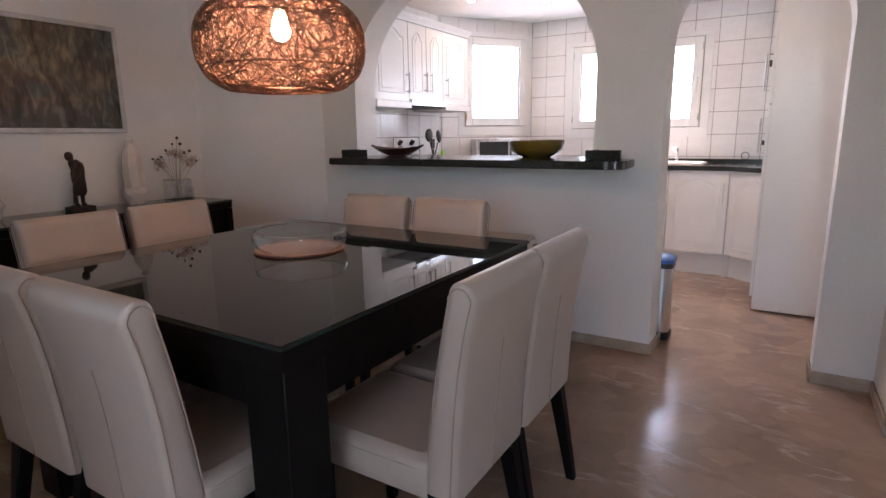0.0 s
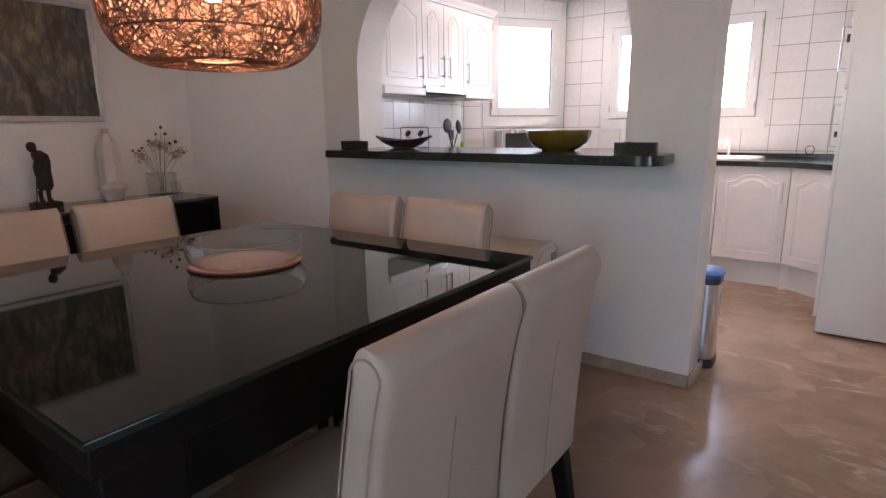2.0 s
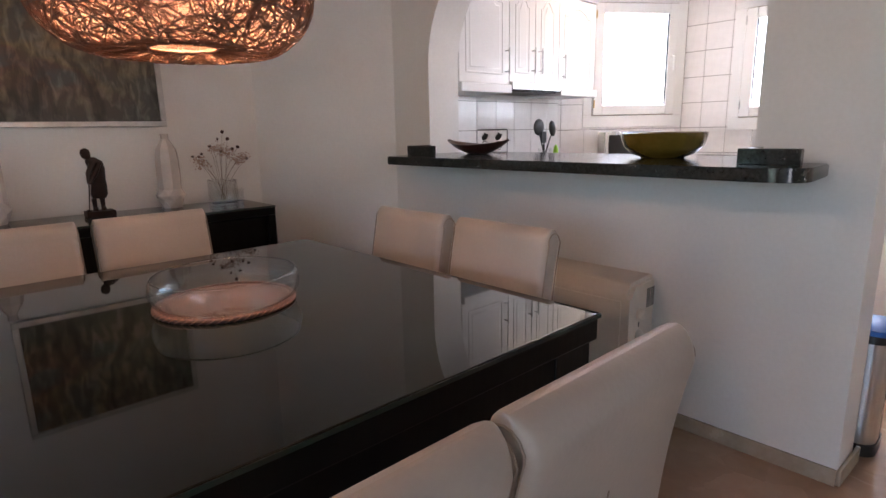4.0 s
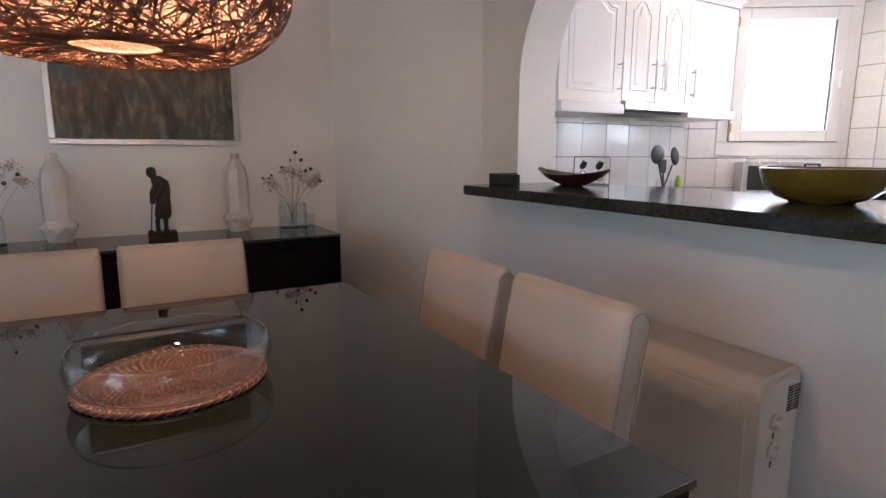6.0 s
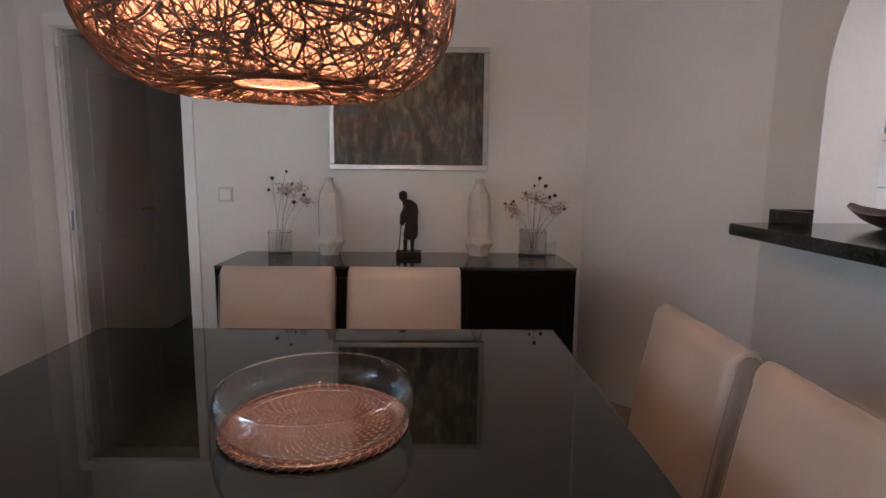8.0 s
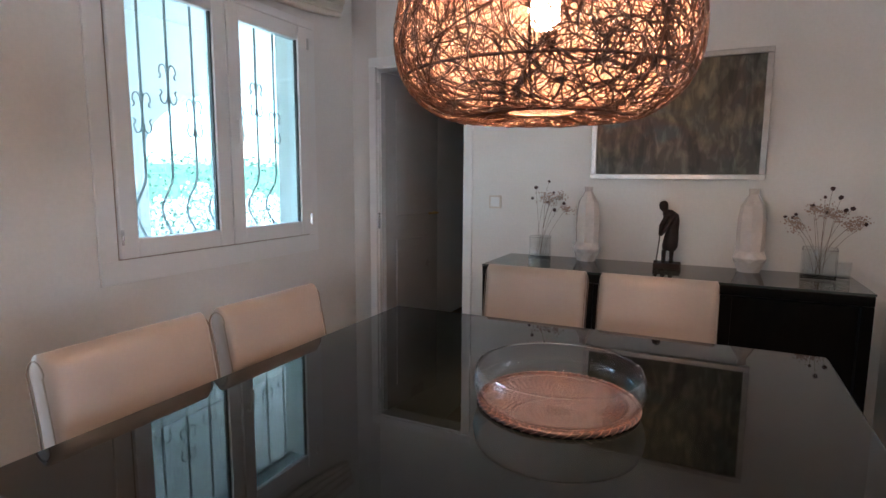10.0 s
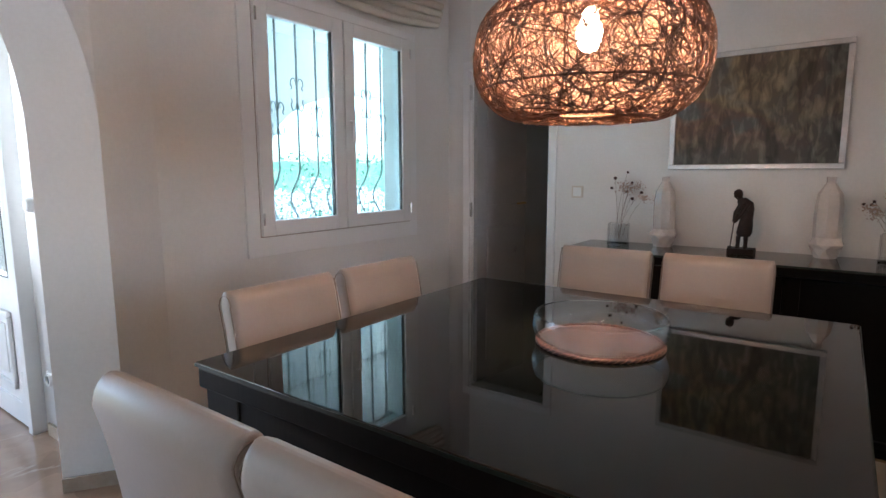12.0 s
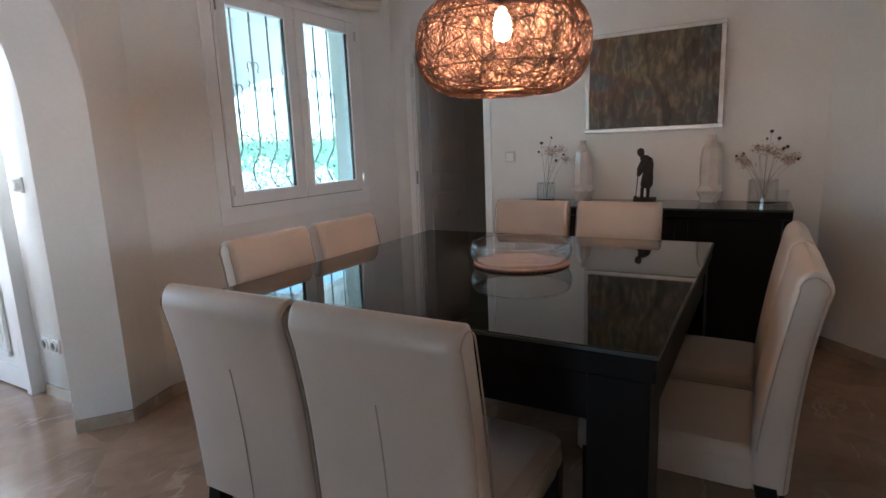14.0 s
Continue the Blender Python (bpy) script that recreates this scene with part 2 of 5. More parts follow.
    l.new(bp.outputs["Normal"], b.inputs["Normal"])
    return m


PLASTER = surf("white_plaster", (0.70, 0.685, 0.655), (0.80, 0.785, 0.76), 1.6, 0.62, 0.12, 70)
# Unseen dining ceiling: darkened to a sand tone to weaken light from above.
DIMCEILING = surf("dimmed_ceiling_paint", (0.36, 0.315, 0.27), (0.42, 0.37, 0.32), 1.5, 0.8, 0.05, 90)
CEILING = surf("ceiling_paint", (0.78, 0.77, 0.75), (0.83, 0.82, 0.81), 1.5, 0.8, 0.05, 90)
FLOOR = marble_floor()
SKIRT = surf("marble_skirting", (0.34, 0.27, 0.20), (0.46, 0.38, 0.30), 9, 0.25, 0.0, 50)
GRANITE = surf("black_granite", (0.008, 0.010, 0.010), (0.035, 0.040, 0.038), 90, 0.13, 0.0, 320, spread=0.03)
TILE = surf("glazed_white_tile", (0.80, 0.78, 0.77), (0.86, 0.84, 0.83), 4, 0.13, 0.03, 25, spread=0.04, each=0.02)
GROUT = surf("grey_grout", (0.27, 0.25, 0.24), (0.36, 0.335, 0.32), 12, 0.85, 0.3, 90)
LACQUER = surf("white_lacquer", (0.78, 0.77, 0.76), (0.83, 0.82, 0.81), 3, 0.20, 0.0, 40, spread=0.04)
PVC = surf("white_pvc", (0.76, 0.76, 0.75), (0.82, 0.82, 0.81), 3, 0.32, 0.0, 40)
# Door leaf colour darkened to carry the corridor's shade.
SHADEDDOOR = surf("shade_darkened_door_paint", (0.34, 0.335, 0.33), (0.40, 0.395, 0.39), 3, 0.3, 0.04, 50)
LEATHER = surf("cream_leather", (0.405, 0.335, 0.28), (0.445, 0.375, 0.318), 5, 0.34, 0.08, 110, spread=0.05)
SEAM = surf("leather_seam", (0.27, 0.215, 0.175), (0.34, 0.275, 0.225), 20, 0.7, 0.0, 90)
DARKWOOD = surf("black_stained_wood", (0.004, 0.0038, 0.0036), (0.009, 0.008, 0.0075), 5, 0.42, 0.12, 60, stretch=(1, 1, 0.15), spec=0.10)
TABLEGLASS = surf("smoked_table_glass", (0.0045, 0.0060, 0.0055), (0.0065, 0.0080, 0.0074), 3, 0.025, 0.0, 40, spread=0.012, spec=0.44)
TOPGLASS = surf("sideboard_glass", (0.040, 0.052, 0.048), (0.052, 0.064, 0.060), 3, 0.05, 0.0, 40, spread=0.02)
GLASSEDGE = surf("green_glass_edge", (0.004, 0.014, 0.012), (0.007, 0.022, 0.018), 8, 0.3, 0.0, 40)
STEEL = surf("brushed_steel", (0.50, 0.50, 0.50), (0.64, 0.64, 0.63), 8, 0.28, 0.05, 120, metal=1.0, stretch=(1, 1, 0.1))
SILVER = surf("silver_frame", (0.46, 0.45, 0.44), (0.62, 0.61, 0.60), 12, 0.38, 0.1, 90, metal=0.75)
RATTAN = surf("brown_rattan", (0.055, 0.022, 0.010), (0.15, 0.062, 0.026), 30, 0.6, 0.2, 160)
WICKER = surf("copper_wicker", (0.022, 0.006, 0.0045), (0.050, 0.015, 0.010), 40, 0.5, 0.3, 150)
STRAW = surf("pale_straw", (0.175, 0.090, 0.062), (0.29, 0.165, 0.114), 30, 0.5, 0.1, 120)
CERAMIC = surf("white_glazed_ceramic", (0.56, 0.50, 0.46), (0.70, 0.64, 0.60), 7, 0.07, 0.0, 60)
BRONZE = surf("dark_bronze", (0.010, 0.007, 0.006), (0.040, 0.018, 0.012), 14, 0.5, 0.2, 70, spec=0.3)
DISHWOOD = surf("dark_red_wood", (0.022, 0.008, 0.006), (0.055, 0.020, 0.014), 12, 0.35, 0.1, 70, stretch=(0.2, 1, 1))
OLIVE = surf("olive_glaze", (0.100, 0.068, 0.010), (0.165, 0.112, 0.020), 8, 0.12, 0.0, 50, coat=0.5)
BLACKPLASTIC = surf("black_plastic", (0.012, 0.012, 0.013), (0.024, 0.024, 0.025), 8, 0.35, 0.0, 60)
BLUE = surf("blue_plastic_lid", (0.02, 0.10, 0.36), (0.03, 0.14, 0.44), 6, 0.3, 0.0, 60)
HEATER = surf("cream_heater_enamel", (0.60, 0.53, 0.45), (0.68, 0.61, 0.53), 3, 0.4, 0.05, 90)
IRON = surf("grey_painted_iron", (0.24, 0.27, 0.28), (0.33, 0.36, 0.37), 14, 0.5, 0.1, 90)
OUTWHITE = surf("white_render", (0.66, 0.67, 0.67), (0.73, 0.74, 0.74), 1.2, 0.85, 0.3, 60)
TERRACE = surf("terrace_paving", (0.58, 0.55, 0.52), (0.68, 0.65, 0.62), 2, 0.7, 0.1, 40)
LEAF = surf("hedge_leaf", (0.06, 0.13, 0.085), (0.10, 0.20, 0.135), 5, 0.5, 0.0, 30)
LIME = surf("lime_silicone", (0.28, 0.62, 0.03), (0.36, 0.72, 0.06), 9, 0.4, 0.0, 60)
BEIGEWOOD = surf("pale_wood", (0.46, 0.30, 0.17), (0.58, 0.40, 0.25), 10, 0.5, 0.0, 80, stretch=(1, 1, 0.2))
TWIG = surf("dry_twig", (0.16, 0.12, 0.09), (0.26, 0.20, 0.15), 30, 0.8, 0.0, 90)
SEEDHEAD = surf("dark_seed_head", (0.035, 0.018, 0.018), (0.085, 0.04, 0.036), 40, 0.8, 0.3, 150)
PALEFLOWER = surf("faded_dry_flower", (0.36, 0.25, 0.20), (0.48, 0.36, 0.30), 40, 0.85, 0.3, 150)
BRASS = surf("brass", (0.50, 0.34, 0.13), (0.62, 0.44, 0.20), 9, 0.3, 0.0, 60, metal=1.0)
BLOSSOM = surf("white_blossom", (0.62, 0.55, 0.55), (0.80, 0.76, 0.75), 9, 0.7, 0.0, 60)
DOORPANE = thin_glass("door_glass", (0.92, 0.97, 0.98))
RIMGLASS = clear("solid_glass", (0.97, 0.99, 0.99), 0.0, 1.45)
CANVAS = painted_canvas()
PANE = thin_glass("window_glass", (0.83, 0.98, 1.0))
FROST = clear("frosted_glass", (1, 1, 1), 0.5, 1.2)
VASEGLASS = thin_glass("clear_glass", (0.985, 0.99, 0.99), 0.045)
BOWLGLASS = thin_glass("bowl_glass", (0.985, 0.99, 0.99), 0.030)
LINING = lamp_paper("lamp_lining", (0.205, 0.122, 0.096), 0.48)
BULB = glow("lit_bulb", (1.0, 0.58, 0.33), 220.0)
SPOT = glow("lit_downlight", (1.0, 0.70, 0.48), 72.0)


# ---- mesh helpers ----
def box(bm, lo, hi, r=0.0, seg=2):
    """A box from corner to corner, its edges rounded by r."""
    lo, hi = Vector(lo), Vector(hi)
    vs = bmesh.ops.create_cube(bm, size=1.0)["verts"]
    for v in vs:
        v.co = Vector([(a + b) / 2 + c * (b - a) for a, b, c in zip(lo, hi, v.co)])
    if r:
        es = list({e for v in vs for e in v.link_edges})
        bmesh.ops.bevel(bm, geom=es, offset=r, segments=seg, affect="EDGES", profile=0.5)
    return bm


def boxed(lo, hi, r=0.0, seg=2):
    return box(bmesh.new(), lo, hi, r, seg)


def tube(bm, path, r, sides=6, closed=False):
    """A tube along a path of points; r is one radius or one for each point."""
    path = [Vector(p) for p in path]
    rings, n = [], len(path)
    side = None
    for i, p in enumerate(path):
        a = path[i - 1] if i or closed else p
        b = path[(i + 1) % n] if i < n - 1 or closed else p
        d = (b - a).normalized()
        side = d.orthogonal().normalized() if side is None else (side - d * side.dot(d)).normalized()
        up = d.cross(side)
        rr = r[i] if isinstance(r, (list, tuple)) else r
        rings.append([bm.verts.new(p + rr * (math.cos(2 * math.pi * k / sides) * side + math.sin(2 * math.pi * k / sides) * up)) for k in range(sides)])
    for i in range(n if closed else n - 1):
        a, b = rings[i], rings[(i + 1) % n]
        for k in range(sides):
            bm.faces.new((a[k], a[(k + 1) % sides], b[(k + 1) % sides], b[k]))
    if not closed:
        bm.faces.new(rings[0][::-1])
        bm.faces.new(rings[-1])
    return bm


def loft(bm, rings, caps=True):
    """A skin over rings of points of equal number."""
    made = [[bm.verts.new(p) for p in ring] for ring in rings]
    n = len(made[0])
    for a, b in zip(made, made[1:]):
        for k in range(n):
            bm.faces.new((a[k], a[(k + 1) % n], b[(k + 1) % n], b[k]))
    if caps:
        bm.faces.new(made[0][::-1])
        bm.faces.new(made[-1])
    return bm


def lathe(bm, profile, sides=32, at=(0, 0, 0), caps=True):
    """A turned shape from (radius, height) pairs."""
    return loft(bm, [[(at[0] + r * math.cos(2 * math.pi * k / sides), at[1] + r * math.sin(2 * math.pi * k / sides), at[2] + z) for k in range(sides)] for r, z in profile], caps)


def prism(bm, outline, z0, z1):
    """An upright prism over a plan outline, anticlockwise."""
    return loft(bm, [[(x, y, z0) for x, y in outline], [(x, y, z1) for x, y in outline]])


def arch_head(bm, origin, along, depth, width, spring, rise, top, n=32):
    """The wall over an elliptical arch that starts at origin and runs along, depth thick."""
    o, u, d = Vector((*origin, 0)), Vector((*along, 0)), Vector((*depth, 0))
    cols = []
    for i in range(n + 1):
        a = math.pi * i / n
        s = width * (1 - math.cos(a)) / 2
        z = spring + rise * math.sin(a)
        p = o + u * s
        cols.append([bm.verts.new(q) for q in (p + Vector((0, 0, z)), p + Vector((0, 0, top)), p + d + Vector((0, 0, top)), p + d + Vector((0, 0, z)))])
    for a, b in zip(cols, cols[1:]):
        for k in range(4):
            bm.faces.new((a[k], b[k], b[(k + 1) % 4], a[(k + 1) % 4]))
    bm.faces.new(cols[0])
    bm.faces.new(cols[-1][::-1])
    return bm


def turned(bm, m):
    bmesh.ops.transform(bm, matrix=m, verts=bm.verts)
    return bm


def mesh_of(name, bm, material, smooth=40):
    bmesh.ops.recalc_face_normals(bm, faces=bm.faces)
    flat = []
    for f in bm.faces:
        near = [g.calc_area() for v in f.verts for g in v.link_faces if g is not f]
        flat.append(bool(near) and f.calc_area() > 5 * sum(near) / len(near))
    me = bpy.data.meshes.new(name)
    bm.to_mesh(me)
    bm.free()
    me.materials.append(material)
    if smooth:
        me.set_sharp_from_angle(angle=radians(smooth))
        me.polygons.foreach_set("use_smooth", [not k for k in flat])
    return me


def part(name, bm, material, parent, label="", smooth=40):
    """One mesh object under a thing or under a part."""
    ob = new(name, mesh_of(name, bm, material, smooth))
    ob.parent = parent
    return tagged(ob, label)


def thing(name, m, label, category, group="", kind=""):
    ob = new(name)
    ob.empty_display_size = 0.1
    ob.matrix_basis = m
    return tagged(ob, label, category, group, kind)


def structure(name, bm, material, label="", category="", smooth=30):
    return tagged(new(name, mesh_of(name, bm, material, smooth)), label, category, kind="structure")


# ---- the shell: floor, walls, ceilings ----
TOP, KTOP = 2.55, 2.30
structure("floor", boxed((-2.2, -5.8, -0.1), (8.0, 3.2, 0.0)), FLOOR, "polished beige-brown marble floor with pale veins", "floor")
structure("ceiling_hall", boxed((2.2, -5.8, TOP), (8.0, -3.604, TOP + 0.12)), CEILING, "plain white painted ceiling", "ceiling")
structure("porch_ceiling", boxed((-2.2, -5.8, TOP), (2.196, -3.604, TOP + 0.12)), OUTWHITE, "white rendered porch ceiling", "ceiling")
# The dining part is out of view; its dark tone holds down the bounce.
structure("ceiling", boxed((-2.2, -3.6, TOP), (8.0, 0.22, TOP + 0.12)), DIMCEILING, "plain unseen ceiling in a sand tone that cuts bounced light", "ceiling")
structure("ceiling_kitchen", boxed((0.3, 0.224, KTOP), (4.3, 2.9, KTOP + 0.12)), CEILING, "white kitchen ceiling with recessed spots", "ceiling")

bm = bmesh.new()
box(bm, (-0.12, -2.61, 0), (0, -0.58, TOP))
box(bm, (-0.12, -3.55, 0), (0, -3.21, TOP))
box(bm, (-0.12, -3.21, 1.905), (0, -2.61, TOP))
structure("wall_west", bm, PLASTER, "white plastered wall with a doorway", "wall")
structure("wall_chamfer", prism(bmesh.new(), [(0, -0.58), (0.60, 0.0), (0.60, 0.22), (-0.12, 0.22), (-0.12, -0.58)], 0, TOP), PLASTER, "white plastered wall across the corner", "wall")

bm = bmesh.new()
box(bm, (0.60, 0, 0), (0.905, 0.22, TOP))
box(bm, (0.905, 0, 0), (2.55, 0.22, 1.014))
arch_head(bm, (0.905, 0), (1, 0), (0, 0.22), 1.645, 1.52, 0.68, TOP)
box(bm, (2.55, 0, 0), (2.895, 0.22, TOP))
arch_head(bm, (2.895, 0), (1, 0), (0, 0.22), 0.745, 1.62, 0.42, TOP, 24)
box(bm, (3.64, 0.03, 0), (3.88, 0.22, TOP))
structure("wall_north", bm, PLASTER, "white plastered wall with arched serving hatch and archway", "wall")

bm = bmesh.new()
box(bm, (-0.12, -3.62, 0), (0.44, -3.39, TOP))
box(bm, (0.44, -3.62, 0), (1.65, -3.39, 0.885))
box(bm, (0.44, -3.62, 2.05), (1.65, -3.39, TOP))
box(bm, (1.65, -3.62, 0), (2.10, -3.39, TOP))
prism(bm, [(2.10, -3.62), (2.44, -3.62), (2.525, -3.44), (2.34, -3.31), (2.10, -3.39)], 0, TOP)
arch_head(bm, (2.34, -3.31), (1, 0), (0.185, -0.13), 1.7, 1.36, 1.05, TOP, 48)
box(bm, (4.04, -3.46, 0), (8.0, -3.31, TOP))
structure("wall_south", bm, PLASTER, "white plastered wall with a window and an archway", "wall")

bm = bmesh.new()
box(bm, (3.88, -0.42, 0), (4.06, 0.22, TOP))
box(bm, (3.88, -0.42, 2.3), (4.06, 0.0, TOP))
structure("wall_east", bm, PLASTER, "end of a white plastered wall", "wall")
bm = bmesh.new()
box(bm, (4.06, 0.0, 0), (8.0, 0.22, TOP))
# Unseen end wall; its low opening is placed to light the chair backs.
box(bm, (7.4, -5.8, 0), (7.6, 0.0, 0.08))
box(bm, (7.4, -5.8, 1.80), (7.6, 0.0, TOP))
box(bm, (7.4, -2.1, 0.08), (7.6, 0.0, 1.80))
box(bm, (7.4, -5.8, 0.08), (7.6, -4.7, 1.80))
structure("wall_living", bm, PLASTER, "plain white walls of the living room, unseen, with an added opening", "wall")
bm = bmesh.new()
box(bm, (2.20, -4.075, 0), (2.36, -3.621, TOP))
box(bm, (2.30, -3.62, 0), (2.36, -3.50, TOP))
box(bm, (2.20, -4.98, 2.12), (2.36, -4.075, TOP))
box(bm, (2.20, -5.8, 0), (2.36, -4.98, TOP))
box(bm, (2.36, -5.8, 0), (2.90, -5.65, TOP))
box(bm, (4.60, -5.8, 0), (7.4, -5.65, TOP))
# Out of view: an opening added here to let the south fill in.
box(bm, (2.90, -5.8, 0), (4.60, -5.65, 0.25))
box(bm, (2.90, -5.8, 2.25), (4.60, -5.65, TOP))
structure("wall_hall", bm, PLASTER, "white wall of the entrance hall", "wall")
for side, lo, hi in (("south", (-2.2, -3.55, 0), (-0.12, -3.40, TOP)), ("north", (-2.2, -2.1, 0), (-0.12, -1.95, TOP)), ("west", (-2.2, -3.399, 0), (-2.05, -2.101, TOP))):
    structure("wall_corridor_" + side, boxed(lo, hi), PLASTER, "unlit wall of the corridor behind the door", "wall")

# kitchen shell
CA, CB = Vector((0.50, 1.72)), Vector((1.11, 2.60))
cdir = (CB - CA).normalized()
cout = Vector((-cdir.y, cdir.x))
CLEN = (CB - CA).length
CPOSE = Matrix(((cdir.x, cout.x, 0, CA.x), (cdir.y, cout.y, 0, CA.y), (0, 0, 1, 0), (0, 0, 0, 1)))
W1 = (0.285, 0.985, 1.275, 2.13)
W2 = (1.56, 2.745, 1.235, 2.02)


def holed(bm, x0, x1, z1, hole, thick):
    a, b, c, d = hole
    box(bm, (x0, 0, 0), (a, thick, z1))
    box(bm, (b, 0, 0), (x1, thick, z1))
    box(bm, (a, 0, 0), (b, thick, c))
    box(bm, (a, 0, d), (b, thick, z1))
    return bm


structure("wall_kitchen_north", turned(holed(bmesh.new(), 1.11, 4.15, KTOP, W2, 0.15), pose(0, 2.60, 0)), GROUT, "kitchen wall with window, under white tiles", "wall")
structure("wall_kitchen_corner", turned(holed(bmesh.new(), 0, CLEN, KTOP, W1, 0.15), CPOSE), GROUT, "angled kitchen wall with window, under white tiles", "wall")
structure("wall_kitchen_west", boxed((0.35, 0.22, 0), (0.50, 1.72, KTOP)), GROUT, "kitchen wall under white tiles", "wall")
structure("wall_kitchen_east", boxed((4.0, 0.22, 0), (4.15, 2.60, KTOP)), PLASTER, "plain white kitchen wall", "wall")


def skirting(points):
    for i, (a, b) in enumerate(zip(points, points[1:])):
        a, b = Vector(a), Vector(b)
        d = (b - a).normalized()
        n = Vector((-d.y, d.x)) * 0.012
        prism_bm = prism(bmesh.new(), [(a.x, a.y), (b.x, b.y), (b.x + n.x, b.y + n.y), (a.x + n.x, a.y + n.y)], 0, 0.056)
        structure("baseboard", prism_bm, SKIRT, "low beige marble skirting along the wall", "baseboard")


skirting([(0, -0.58), (0, -2.57)])
skirting([(2.905, 0.22), (2.895, 0), (0.60, 0), (0, -0.58)])
skirting([(0, -3.39), (2.10, -3.39), (2.34, -3.31), (2.525, -3.44)])
skirting([(2.36, -4.04), (2.36, -3.46)][::-1])
skirting([(3.88, -0.42), (3.88, 0.03), (3.64, 0.03), (3.64, 0.22)])


# ---- dining table ----
def dining_table(x0, x1, y0, y1, h):
    t = thing("dining_table", pose((x0 + x1) / 2, (y0 + y1) / 2, 0), "large square black dining table with a dark reflective glass top", "table")
    a, b = (x1 - x0) / 2, (y1 - y0) / 2
    part("tabletop", boxed((-a, -b, h - 0.012), (a, b, h), 0.003), TABLEGLASS, t, "smoked reflective glass sheet")
    for s in (-1, 1):
        part("glass_edge", boxed((-a, s * (b + 0.0006) - 0.0006, h - 0.0105), (a, s * (b + 0.0006) + 0.0006, h - 0.0025)), GLASSEDGE, t, "green ground edge of the glass")
        part("glass_edge", boxed((s * (a + 0.0006) - 0.0006, -b, h - 0.0105), (s * (a + 0.0006) + 0.0006, b, h - 0.0025)), GLASSEDGE, t, "green ground edge of the glass")
    part("top_frame", boxed((-a + 0.004, -b + 0.004, h - 0.062), (a - 0.004, b - 0.004, h - 0.0125), 0.004), DARKWOOD, t)
    for s in (-1, 1):
        part("apron", boxed((-a + 0.14, s * (b - 0.035) - 0.015, h - 0.17), (a - 0.14, s * (b - 0.035) + 0.015, h - 0.063), 0.002), DARKWOOD, t)
        part("apron", boxed((s * (a - 0.035) - 0.015, -b + 0.14, h - 0.17), (s * (a - 0.035) + 0.015, b - 0.14, h - 0.063), 0.002), DARKWOOD, t)
        for q in (-1, 1):
            cx, cy = s * (a - 0.078), q * (b - 0.078)
            part("leg", boxed((cx - 0.063, cy - 0.063, 0), (cx + 0.063, cy + 0.063, h - 0.063), 0.005), DARKWOOD, t)
    return t


dining_table(1.322, 2.606, -2.291, -1.012, 0.780)


# ---- chairs ----
def rounded(hx, y0, y1, z, r, n=6):
    """A ring of a rounded oblong at height z."""
    pts = []
    r = max(0.0005, min(r, hx * 0.99, (y1 - y0) / 2 * 0.99))
    for cx, cy, a0 in ((hx - r, y1 - r, 0), (-hx + r, y1 - r, 90), (-hx + r, y0 + r, 180), (hx - r, y0 + r, 270)):
        for k in range(n + 1):
            a = radians(a0 + 90 * k / n)
            pts.append((cx + r * math.cos(a), cy + r * math.sin(a), z))
    return pts


def back_front(z):
    return 0.118 - 0.080 * max(0.0, (z - 0.22) / 0.66) ** 1.8


def back_rear(z):
    u = max(0.0, (z - 0.22) / 0.66)
    return 0.030 - 0.026 * u - 0.044 * u ** 4


